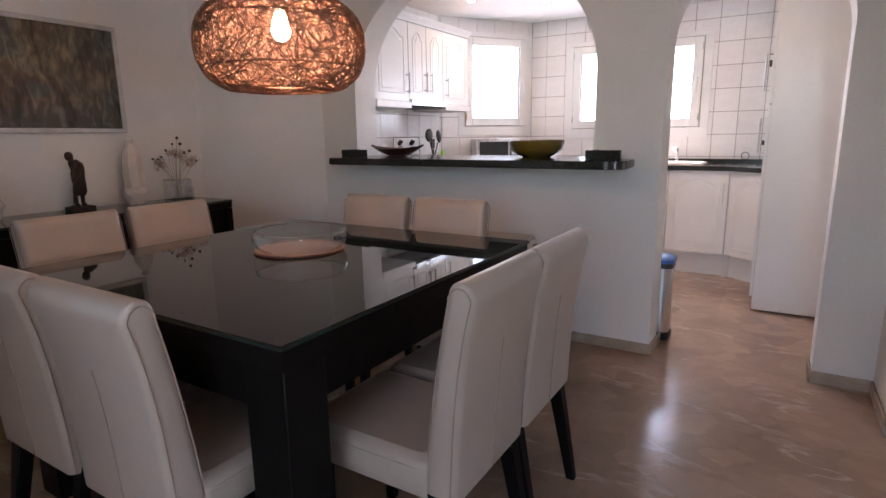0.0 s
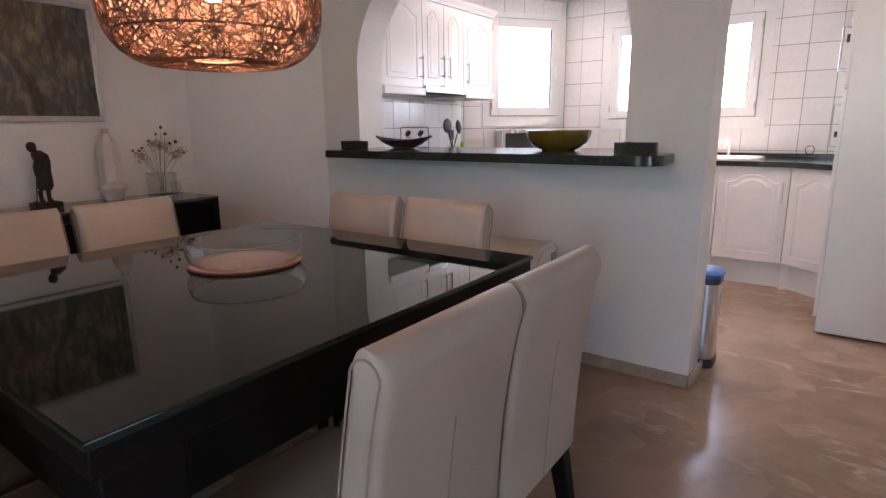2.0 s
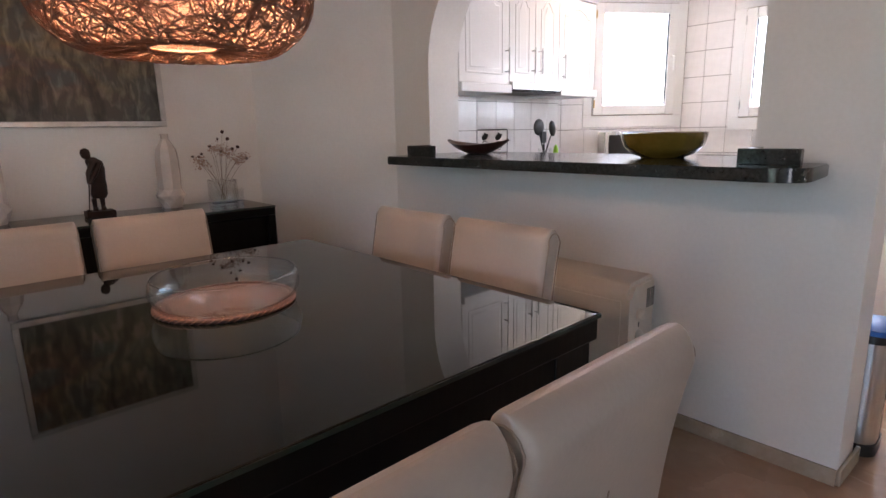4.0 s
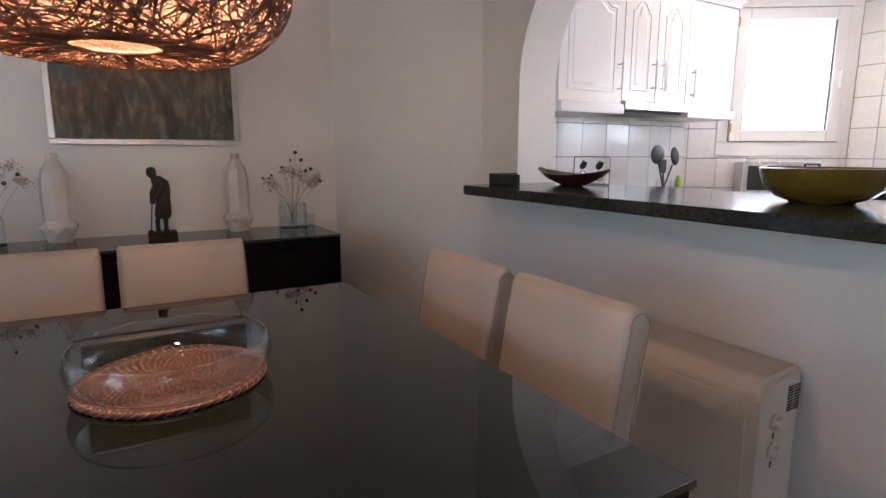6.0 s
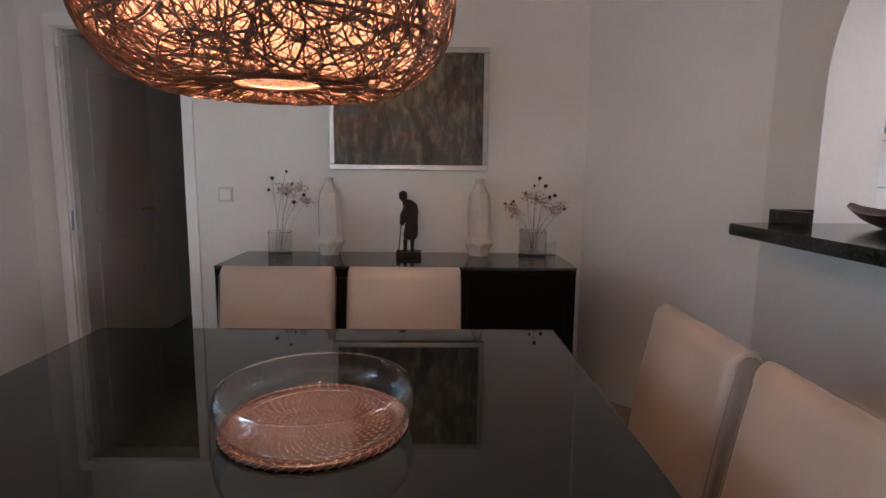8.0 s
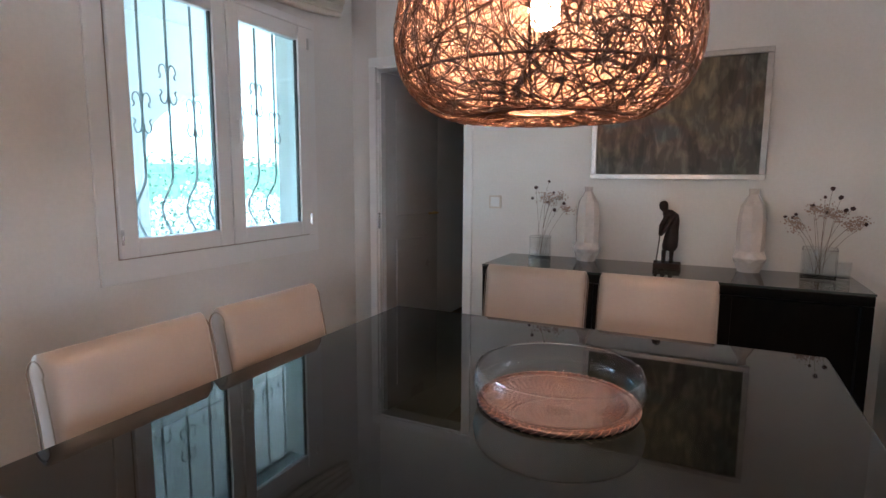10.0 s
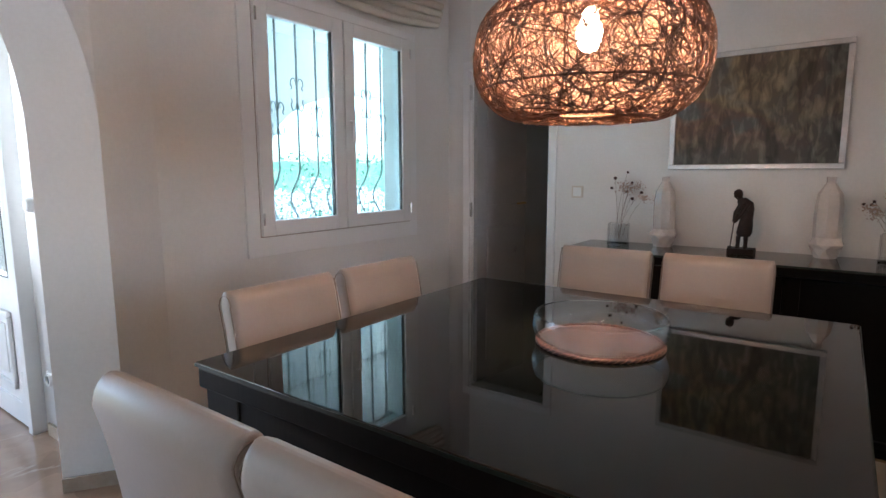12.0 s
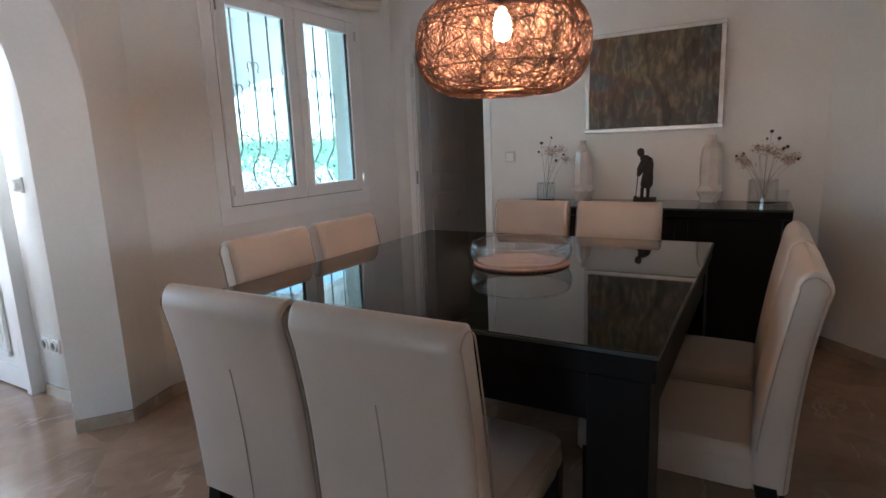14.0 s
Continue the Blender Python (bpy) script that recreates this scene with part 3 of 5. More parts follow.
def dining_chair():
    w, top = 0.195, 0.893
    c = thing("dining_chair", pose(0, 0, 0), "cream leather upholstered dining chair with black wooden legs", "chair", "chairs round the table")
    rings = []
    for i in range(17):
        z = 0.362 + 0.484 * i / 16
        rings.append(rounded(w, back_rear(z), back_front(z), z, 0.026, 4))
    zr = 0.846
    for i in range(1, 7):
        a = radians(90 * i / 6)
        mid, half = (back_rear(zr) + back_front(zr)) / 2, (back_front(zr) - back_rear(zr)) / 2
        k = max(0.08, math.cos(a))
        rings.append(rounded(w - 0.005 * (1 - k), mid - half * k, mid + half * k, zr + (top - zr) * math.sin(a), 0.026 * k, 4))
    part("backrest", loft(bmesh.new(), rings), LEATHER, c, "", 50)
    for s in (-1, 1):
        edge = [(s * (w + 0.0005), back_front(z) - 0.011, z) for z in [0.46 + 0.39 * i / 14 for i in range(15)]]
        mid, half = (back_rear(zr) + back_front(zr)) / 2, (back_front(zr) - back_rear(zr)) / 2 - 0.009
        edge += [(s * (w - 0.001), mid + half * math.cos(radians(a)), zr + (top - zr - 0.012) * math.sin(radians(a))) for a in (20, 45, 70, 90, 110, 135, 160)]
        edge += [(s * (w + 0.0005), back_rear(z) + 0.011, z) for z in [0.85 - 0.485 * i / 16 for i in range(17)]]
        part("piping", tube(bmesh.new(), edge, 0.0019, 5), SEAM, c, "stitched seam round the side of the back")
    part("back_seam", tube(bmesh.new(), [(0, back_rear(z) - 0.0003, z) for z in [0.715 - 0.35 * i / 14 for i in range(15)]], 0.0016, 5), SEAM, c, "upright seam down the back")
    bm = bmesh.new()
    rs = []
    for z, g in ((0.357, 0.004), (0.364, 0.0), (0.40, 0.0), (0.432, 0.003), (0.448, 0.012), (0.455, 0.03)):
        rs.append(rounded(w - g, 0.085 + g, 0.52 - g, z, 0.03, 4))
    part("seat", loft(bm, rs), LEATHER, c, "", 50)
    part("seat_piping", tube(bmesh.new(), [(x, y, 0.428) for x, y, z in rounded(w - 0.0005, 0.10, 0.5195, 0, 0.03, 4)], 0.0025, 5, True), LEATHER, c)
    for x in (-0.175, 0.175):
        part("leg", chair_leg(x, 0.072, 0.000), DARKWOOD, c)
        part("leg", chair_leg(x, 0.475, 0.485), DARKWOOD, c)
    return c


def chair_leg(x, y_top, y_foot):
    rings = []
    for z, y, h in ((0.0, y_foot, 0.015), (0.375, y_top, 0.024)):
        rings.append([(x + px, y + py, z) for px, py, _ in rounded(h, -h, h, 0, 0.004, 2)])
    return loft(bmesh.new(), rings)


CHAIRS = [
    (2.893, -1.864, 90), (2.893, -1.462, 90),
    (0.940, -1.896, -90), (0.940, -1.457, -90),
    (2.222, -2.462, 0), (1.785, -2.462, 0),
    (2.095, -0.745, 180), (1.657, -0.748, 180),
]
chair = dining_chair()
chair.matrix_basis = pose(CHAIRS[0][0], CHAIRS[0][1], 0, 0, 0, CHAIRS[0][2])
for x, y, a in CHAIRS[1:]:
    copy_thing(chair, pose(x, y, 0, 0, 0, a))


# ---- woven lamp ----
def pendant(x, y, z, r, hz):
    t = thing("pendant_lamp", pose(x, y, z), "lit woven brown rattan lamp hanging over the dining table", "lamp")
    rng = random.Random(4)

    def shell(th, ph, k):
        """A point of the shade: an oblate shell whose underside turns up towards its hole."""
        c, u = max(0.0, math.cos(ph)) ** 0.62, math.sin(ph)
        lip = 0.19 * (max(0.0, -u - 0.86) / 0.14) ** 1.5
        u = math.copysign(abs(u) ** 0.85, u)
        return Vector((r * k * c * math.cos(th), r * k * c * math.sin(th), hz * k * (u + lip)))

    verts, faces = [], []

    def strand(pts, rad):
        base = len(verts)
        for i, p in enumerate(pts):
            d = (pts[min(i + 1, len(pts) - 1)] - pts[max(i - 1, 0)]).normalized()
            n = Vector((p.x, p.y, p.z * 2.0)).normalized()
            s = d.cross(n).normalized()
            for q in (s, -0.5 * s + 0.87 * n, -0.5 * s - 0.87 * n):
                verts.append(p + q * rad)
        for i in range(len(pts) - 1):
            for k in range(3):
                a, b = base + 3 * i + k, base + 3 * i + (k + 1) % 3
                faces.append((a, b, b + 3, a + 3))

    low, high = radians(-84), radians(77)
    for i in range(2500):
        th, ph = rng.uniform(0, 2 * math.pi), math.asin(rng.uniform(math.sin(low), math.sin(high)))
        d = rng.uniform(0, 2 * math.pi)
        bend, k = rng.uniform(-0.32, 0.32), rng.uniform(0.965, 1.0)
        pts = []
        for j in range(rng.randint(10, 20)):
            pts.append(shell(th, ph, k))
            th += 0.055 * math.cos(d) / max(0.30, math.cos(ph) ** 0.62)
            ph += 0.085 * math.sin(d)
            if ph < low or ph > high:
                ph = min(max(ph, low), high)
                d = -d
            d += bend + rng.uniform(-0.15, 0.15)
        strand(pts, rng.choice((0.0006, 0.0008, 0.0010, 0.0015)))
    me = bpy.data.meshes.new("shade")
    me.from_pydata(verts, [], faces)
    me.materials.append(RATTAN)
    shade = new("shade", me)
    shade.parent = t
    tagged(shade, "tangle of woven rattan strands", kind="stuff")
    lining = loft(bmesh.new(), [[shell(2 * math.pi * k / 48, radians(a), 0.945) for k in range(48)] for a in range(-84, 77, 4)], False)
    part("lining", lining, LINING, t, "peach translucent lining lit from within")
    for ph in (-84, -24, 22, 77):
        ring = [shell(2 * math.pi * k / 64, radians(ph), 0.985) for k in range(64)]
        part("hoop", tube(bmesh.new(), ring, 0.003, 6, True), RATTAN, t)
    for k in range(8):
        part("rib", tube(bmesh.new(), [shell(2 * math.pi * k / 8 + 0.2, radians(a), 0.975) for a in range(-84, 78, 6)], 0.0020, 5), RATTAN, t)
    bulb = part("bulb", lathe(bmesh.new(), [(0.004, -0.044), (0.017, -0.040), (0.027, -0.026), (0.031, -0.008), (0.028, 0.014), (0.020, 0.036), (0.014, 0.050)], 20, (0, 0, 0.060)), BULB, t, "lit pear-shaped filament bulb")
    part("socket", lathe(bmesh.new(), [(0.014, 0.111), (0.021, 0.114), (0.021, 0.165), (0.006, 0.175)], 16), BLACKPLASTIC, t)
    part("cord", tube(bmesh.new(), [(0, 0, 0.17), (0, 0, TOP - z - 0.02)], 0.003, 6), BLACKPLASTIC, t)
    part("ceiling_rose", lathe(bmesh.new(), [(0.045, TOP - z - 0.0005), (0.045, TOP - z - 0.02), (0.012, TOP - z - 0.035)], 24), STEEL, t)
    for k in range(3):
        a = 2 * math.pi * k / 3
        part("spider_arm", tube(bmesh.new(), [(0.018 * math.cos(a), 0.018 * math.sin(a), 0.14), shell(a, radians(77), 0.98)], 0.0022, 5), STEEL, t)
    return t


pendant(1.945, -1.608, 1.492, 0.280, 0.165)


# ---- glass bowl on its mat ----
def glass_bowl(x, y, z):
    t = thing("glass_bowl", pose(x, y, z), "clear round glass bowl with curved sides, standing on the table mat", "bowl")
    out = [(0.138, 0.0), (0.151, 0.003), (0.162, 0.012), (0.169, 0.026), (0.172, 0.040), (0.169, 0.058), (0.164, 0.068)]
    part("vessel", lathe(bmesh.new(), [(0.001, 0.0)] + out + [(q - 0.0028, z + 0.0028) for q, z in out[:0:-1]] + [(0.136, 0.0035), (0.001, 0.0035)], 64), BOWLGLASS, t, "", 60)
    part("rim", tube(bmesh.new(), [(0.1636 * math.cos(2 * math.pi * k / 96), 0.1636 * math.sin(2 * math.pi * k / 96), 0.0690) for k in range(96)], 0.0016, 6, True), RIMGLASS, t, "rounded glass rim")
    part("base_ring", tube(bmesh.new(), [(0.134 * math.cos(2 * math.pi * k / 96), 0.134 * math.sin(2 * math.pi * k / 96), 0.0015) for k in range(96)], 0.0012, 6, True), RIMGLASS, t, "thick glass ring round the foot")
    return t


def woven_mat(x, y, z, r=0.158):
    t = thing("table_mat", pose(x, y, z), "round copper-brown woven wicker mat with pale spiral stitches", "mat")
    part("disc", lathe(bmesh.new(), [(0.001, 0), (r, 0), (r, 0.0055), (0.001, 0.0055)], 64), WICKER, t)
    part("rim", tube(bmesh.new(), [(r * math.cos(2 * math.pi * k / 72), r * math.sin(2 * math.pi * k / 72), 0.0048) for k in range(72)], 0.0048, 8, True), WICKER, t)
    wraps = bmesh.new()
    for k in range(54):
        a = 2 * math.pi * k / 54
        tube(wraps, [((r + 0.0054 * math.cos(q)) * math.cos(a + 0.06 * math.sin(q)), (r + 0.0054 * math.cos(q)) * math.sin(a + 0.06 * math.sin(q)), 0.0048 + 0.0052 * math.sin(q)) for q in [radians(g) for g in range(-60, 151, 30)]], 0.0009, 4)
    tagged(part("edge_stitching", wraps, STRAW, t, "pale straw wraps round the edge"), kind="stuff")
    rng = random.Random(8)
    bm = bmesh.new()
    rows = 15
    for j in range(rows):
        r0 = 0.010 + (r - 0.014) * j / rows
        r1 = 0.010 + (r - 0.014) * (j + 0.86) / rows
        count = 14 if j < 2 else 28 if j < 5 else 48
        for k in range(count):
            if rng.random() < 0.06:
                continue
            a0, a1 = [2 * math.pi * k / count + 9.0 * q + rng.uniform(-0.012, 0.012) for q in (r0, r1)]
            p, q = Vector((r0 * math.cos(a0), r0 * math.sin(a0), 0.0043)), Vector((r1 * math.cos(a1), r1 * math.sin(a1), 0.0043))
            tube(bm, [p, (p + q) / 2 + Vector((0, 0, 0.0012)), q], [0.0008, rng.uniform(0.0016, 0.0025), 0.0008], 5)
    tagged(part("stitching", bm, STRAW, t, "pale straw stitches in a spiral"), kind="stuff")
    return t


woven_mat(1.920, -1.566, 0.780)
glass_bowl(1.925, -1.564, 0.7884)


# ---- sideboard and what stands on it ----
def sideboard():
    x1, y0, y1, h = 0.468, -2.310, -0.722, 0.81
    t = thing("sideboard", pose(0.02, y0, 0), "long black wooden sideboard with a grey-green glass top", "sideboard")
    L, D = y1 - y0, x1 - 0.02
    part("glass_top", boxed((0, 0, h - 0.010), (D, L, h), 0.002), TOPGLASS, t, "grey-green reflective glass sheet")
    part("top_board", boxed((0.002, 0.002, h - 0.050), (D - 0.002, L - 0.002, h - 0.0105), 0.003), DARKWOOD, t)
    for y in (0.002, L - 0.042):
        part("side_panel", boxed((0.002, y, 0), (D - 0.004, y + 0.04, h - 0.051), 0.003), DARKWOOD, t)
    part("back_panel", boxed((0.002, 0.043, 0.06), (0.016, L - 0.043, h - 0.051)), DARKWOOD, t)
    part("bottom_board", boxed((0.017, 0.043, 0.06), (D - 0.02, L - 0.043, 0.09)), DARKWOOD, t)
    n = 3
    wide = (L - 0.086) / n
    for i in range(n):
        a = 0.043 + i * wide
        d = part("door", boxed((D - 0.04, a + 0.003, 0.095), (D - 0.022, a + wide - 0.003, h - 0.056), 0.003), DARKWOOD, t)
        part("door_frame", boxed((D - 0.022, a + 0.003, 0.095), (D - 0.016, a + 0.065, h - 0.056), 0.002), DARKWOOD, d)
    part("plinth", boxed((0.05, 0.06, 0), (D - 0.07, L - 0.06, 0.059)), DARKWOOD, t)


sideboard()


def faceted_vase(x, y, group="ceramic vases"):
    t = thing("vase", pose(x, y, 0.81, 0, 0, 20), "tall faceted cream-white glazed ceramic vase on the sideboard", "vase", group)
    n = 8
    rows = [(0.047, 0.0, 0), (0.050, 0.006, 0), (0.064, 0.044, 0.5), (0.075, 0.066, 0.0), (0.058, 0.098, 0.5), (0.060, 0.17, 0.5), (0.058, 0.25, 0.5), (0.050, 0.305, 0.5), (0.024, 0.348, 0.5), (0.019, 0.356, 0.5), (0.021, 0.382, 0.5)]
    rings = []
    for r, z, off in rows:
        rings.append([(r * math.cos(2 * math.pi * (k + off) / n), r * math.sin(2 * math.pi * (k + off) / n), z) for k in range(n)])
    bm = loft(bmesh.new(), rings)
    bmesh.ops.triangulate(bm, faces=[f for f in bm.faces if len(f.verts) == 4 and 0.005 < f.calc_center_median().z < 0.12])
    part("body", bm, CERAMIC, t, "", 4)
    return t


faceted_vase(0.105, -1.870)
faceted_vase(0.105, -1.128)


def glass_cube(x, y, turn, seed, w, h, count, low, high, height, label):
    """A square glass vase and a spray of dried stems whose heads spread from low to high along the wall."""
    t = thing("glass_vase", pose(x, y, 0.81, 0, 0, turn), "square clear glass vase standing on the sideboard", "vase", "glass vases")
    rings = [rounded(q, -q, q, z, 0.006, 2) for q, z in ((w, 0), (w, h), (w - 0.005, h), (w - 0.005, 0.016))]
    part("vessel", loft(bmesh.new(), rings), VASEGLASS, t)
    part("rim", tube(bmesh.new(), [(a, b, h) for a, b, _ in rounded(w - 0.0025, -w + 0.0025, w - 0.0025, 0, 0.006, 2)], 0.0020, 5, True), RIMGLASS, t)
    f = thing("dried_flowers", pose(x, y, 0.81), label, "dried flowers", "dried flowers")
    rng = random.Random(seed)
    for i in range(count):
        u = (i + 0.5) / count
        dy = low + (high - low) * u + rng.uniform(-0.02, 0.02)
        away = abs(dy - 0.02) / max(abs(low), abs(high))
        dark = i % 2 == 0
        tip = Vector((rng.uniform(-0.03, 0.04), dy, height - 0.13 * away ** 1.5 - rng.uniform(0.0, 0.07) - (0.0 if dark else 0.05)))
        root = Vector((rng.uniform(-0.02, 0.02), rng.uniform(-0.02, 0.02), 0.018))
        mid = root.lerp(tip, 0.5) + Vector((0, -0.25 * dy + rng.uniform(-0.012, 0.012), 0.03))
        path = [(root * (1 - v) ** 2 + mid * 2 * v * (1 - v) + tip * v * v) for v in [k / 8 for k in range(9)]]
        stem = part("stem", tube(bmesh.new(), path, 0.0009, 4), TWIG, f)
        heads = [tip]
        if dark and rng.random() < 0.6:
            tip2 = path[6] + Vector((rng.uniform(-0.015, 0.015), rng.uniform(-0.045, 0.045), rng.uniform(0.015, 0.04)))
            part("twig", tube(bmesh.new(), [path[6], path[6].lerp(tip2, 0.5), tip2], 0.0008, 4), TWIG, stem)
            heads.append(tip2)
        for head in heads:
            bm = bmesh.new()
            if dark:
                bmesh.ops.create_icosphere(bm, subdivisions=2, radius=rng.uniform(0.0065, 0.0100), matrix=Matrix.Translation(head))
                for v in bm.verts:
                    v.co += noise.noise_vector(v.co * 180) * 0.003
            else:
                for k in range(70):
                    o = head + Vector((rng.gauss(0, 0.012), rng.gauss(0, 0.019), rng.gauss(0, 0.013)))
                    bmesh.ops.create_icosphere(bm, subdivisions=1, radius=rng.uniform(0.0018, 0.0046), matrix=Matrix.Translation(o))
            part("seed_head" if dark else "blossom", bm, SEEDHEAD if dark else PALEFLOWER, stem)


glass_cube(0.105, -2.118, 12, 3, 0.056, 0.112, 8, -0.03, 0.17, 0.42, "few dried twigs with dark seed heads in a glass vase")
glass_cube(0.120, -0.860, -8, 9, 0.066, 0.125, 15, -0.15, 0.17, 0.39, "dried twigs with dark and pale heads in a glass vase")
glass2 = thing("glass_tumbler", pose(0.10, -0.765, 0.81), "low clear glass tumbler beside the flower vase", "glass")
part("vessel", lathe(bmesh.new(), [(0.001, 0), (0.026, 0), (0.030, 0.07), (0.027, 0.07), (0.023, 0.012), (0.001, 0.012)], 24), VASEGLASS, glass2)


def golfer(x, y):
    """A small dark figure bent over a stick, one plain shape."""
    bm = boxed((-0.045, -0.060, 0.020), (0.045, 0.060, 0.048), 0.004)

    def blob(levels, n=14):
        loft(bm, [[(cx + rx * math.cos(2 * math.pi * k / n), cy + ry * math.sin(2 * math.pi * k / n), z) for k in range(n)] for cx, cy, z, rx, ry in levels])

    for s in (-0.017, 0.017):
        blob([(0.008, s, 0.047, 0.026, 0.011), (0.010, s, 0.060, 0.022, 0.010), (0, s, 0.068, 0.010, 0.009), (0, s, 0.105, 0.012, 0.011)])
    blob([(0, 0.006, 0.106, 0.022, 0.028), (0, 0.008, 0.125, 0.028, 0.036), (-0.002, 0.012, 0.165, 0.026, 0.033), (-0.002, 0.014, 0.195, 0.024, 0.029), (0, 0.012, 0.245, 0.027, 0.034), (0.003, 0.004, 0.278, 0.026, 0.036), (0.006, -0.010, 0.300, 0.014, 0.020)])
    blob([(0.008, -0.022, 0.290, 0.010, 0.010), (0.010, -0.026, 0.302, 0.019, 0.019), (0.010, -0.028, 0.320, 0.021, 0.021), (0.010, -0.028, 0.334, 0.018, 0.018), (0.010, -0.027, 0.342, 0.006, 0.006)])
    for s in (-0.012, 0.014):
        tube(bm, [(0.020, s + 0.004, 0.270), (0.032, s - 0.018, 0.225), (0.040, -0.034, 0.180)], [0.014, 0.012, 0.009], 8)
    tube(bm, [(0.040, -0.034, 0.190), (0.030, -0.047, 0.056)], 0.0028, 6)
    box(bm, (0.020, -0.058, 0.048), (0.040, -0.040, 0.058), 0.002)
    ob = new("figurine", mesh_of("figurine", bm, BRONZE, 50))
    ob.matrix_basis = pose(x, y, 0.790)
    tagged(ob, "small dark carved figurine bent over a stick on a block", "figurine")


golfer(0.170, -1.475)


# ---- painting, switch ----
def painting():
    y0, y1, z0, z1 = -1.880, -1.083, 1.230, 1.832
    t = thing("painting", pose(0, (y0 + y1) / 2, (z0 + z1) / 2), "framed oil painting of dim brown woods in a silver frame", "painting")
    a, b = (y1 - y0) / 2, (z1 - z0) / 2
    part("canvas", boxed((0.004, -a + 0.024, -b + 0.024), (0.022, a - 0.024, b - 0.024)), CANVAS, t, "dim painted wood in browns and grey-greens")
    for s in (-1, 1):
        part("frame_rail", boxed((0.001, -a, s * (b - 0.0135) - 0.0135), (0.032, a, s * (b - 0.0135) + 0.0135), 0.004), SILVER, t)
        part("frame_stile", boxed((0.001, s * (a - 0.0135) - 0.0135, -b + 0.0275), (0.032, s * (a - 0.0135) + 0.0135, b - 0.0275), 0.004), SILVER, t)


painting()


def wall_switch(m, label, kind_of="switch"):
    t = thing(kind_of if kind_of != "switch" else "light_switch", m, label, kind_of)
    part("plate", boxed((-0.037, 0, -0.037), (0.037, 0.009, 0.037), 0.003), HEATER if kind_of == "switch" else PVC, t)
    if kind_of == "switch":
        part("rocker", boxed((-0.027, 0.009, -0.027), (0.027, 0.014, 0.027), 0.002), PVC, t)
    elif kind_of == "socket":
        part("socket_ring", turned(lathe(bmesh.new(), [(0.030, 0), (0.030, 0.012), (0.024, 0.012), (0.022, 0.002)], 24), pose(0, 0.008, 0, -90, 0, 0)), PVC, t)
        part("socket_well", turned(lathe(bmesh.new(), [(0.022, 0), (0.022, 0.003)], 24), pose(0, 0.0085, 0, -90, 0, 0)), BLACKPLASTIC, t)
    else:
        part("dial", turned(lathe(bmesh.new(), [(0.030, 0), (0.030, 0.020), (0.024, 0.026)], 24), pose(0, 0.009, 0, -90, 0, 0)), PVC, t)


wall_switch(pose(0.0005, -2.415, 1.098, 0, 0, -90), "square cream light switch on the wall")
wall_switch(pose(2.3605, -3.955, 1.085, 0, 0, -90), "round white dial thermostat on the hall wall", "thermostat")
wall_switch(pose(2.3605, -3.958, 0.285, 0, 0, -90), "white wall socket low on the hall wall", "socket")
wall_switch(pose(2.3605, -3.872, 0.285, 0, 0, -90), "white wall socket low on the hall wall", "socket")


# ---- doorway to the corridor ----
door = tagged(thing("door_1", pose(0, 0, 0), "panelled door, its leaf greyed for shade, standing open into a dark corridor", "door"), kind="structure")
for y0, y1 in ((-3.262, -3.212), (-2.611, -2.558)):
    part("door_casing", boxed((0.001, y0, 0), (0.014, y1, 1.905), 0.003), PVC, door)
part("door_casing", boxed((0.001, -3.262, 1.906), (0.014, -2.558, 1.962), 0.003), PVC, door)
for y in (-3.2095, -2.620):
    part("door_jamb", boxed((-0.119, y, 0), (0.0, y + 0.009, 1.895), 0.002), PVC, door)
part("door_jamb", boxed((-0.119, -3.2095, 1.8955), (0.0, -2.611, 1.9045), 0.002), PVC, door)
leaf_m = pose(-0.03, -3.186, 0.006, 0, 0, 171)
# Leaf and panels are greyed in colour for the dimness behind the doorway.
leaf = part("door_leaf", turned(boxed((0, -0.018, 0), (0.57, 0.018, 1.87), 0.003), leaf_m), SHADEDDOOR, door, "door leaf standing ajar, shade put into its grey")
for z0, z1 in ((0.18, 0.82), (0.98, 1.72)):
    part("door_panel", turned(boxed((0.10, -0.026, z0), (0.47, -0.017, z1), 0.006), leaf_m), SHADEDDOOR, leaf)
    part("door_panel", turned(boxed((0.10, 0.017, z0), (0.47, 0.026, z1), 0.006), leaf_m), SHADEDDOOR, leaf)
for s in (-1, 1):
    part("door_handle", turned(tube(bmesh.new(), [(0.52, s * 0.018, 0.98), (0.52, s * 0.055, 0.98), (0.42, s * 0.055, 0.98)], 0.008, 8), leaf_m), BRASS, leaf, "brass lever handle")
for z in (0.22, 0.96, 1.76):
    part("hinge", lathe(bmesh.new(), [(0.009, -0.05), (0.011, -0.048), (0.011, 0.048), (0.009, 0.05)], 12, (0.012, -3.197, z)), STEEL, door, "steel barrel hinge")


# ---- serving bar ----
bar = thing("serving_bar", pose(0, 0, 0), "black polished granite bar top on the hatch sill", "bar counter")
bm = bmesh.new()
plan = [(0.878, -0.012), (0.915, -0.295)] + [(0.915 + 0.02 * (1 - math.cos(radians(a))), -0.295 - 0.02 * math.sin(radians(a))) for a in (30, 60, 90)]
plan += [(2.680 + 0.10 * math.sin(radians(a)), -0.215 - 0.10 * math.cos(radians(a))) for a in range(0, 91, 6)] + [(2.770, -0.012), (2.549, -0.012), (2.549, 0.36), (0.906, 0.36), (0.906, -0.012)]
prism(bm, plan, 1.015, 1.056)
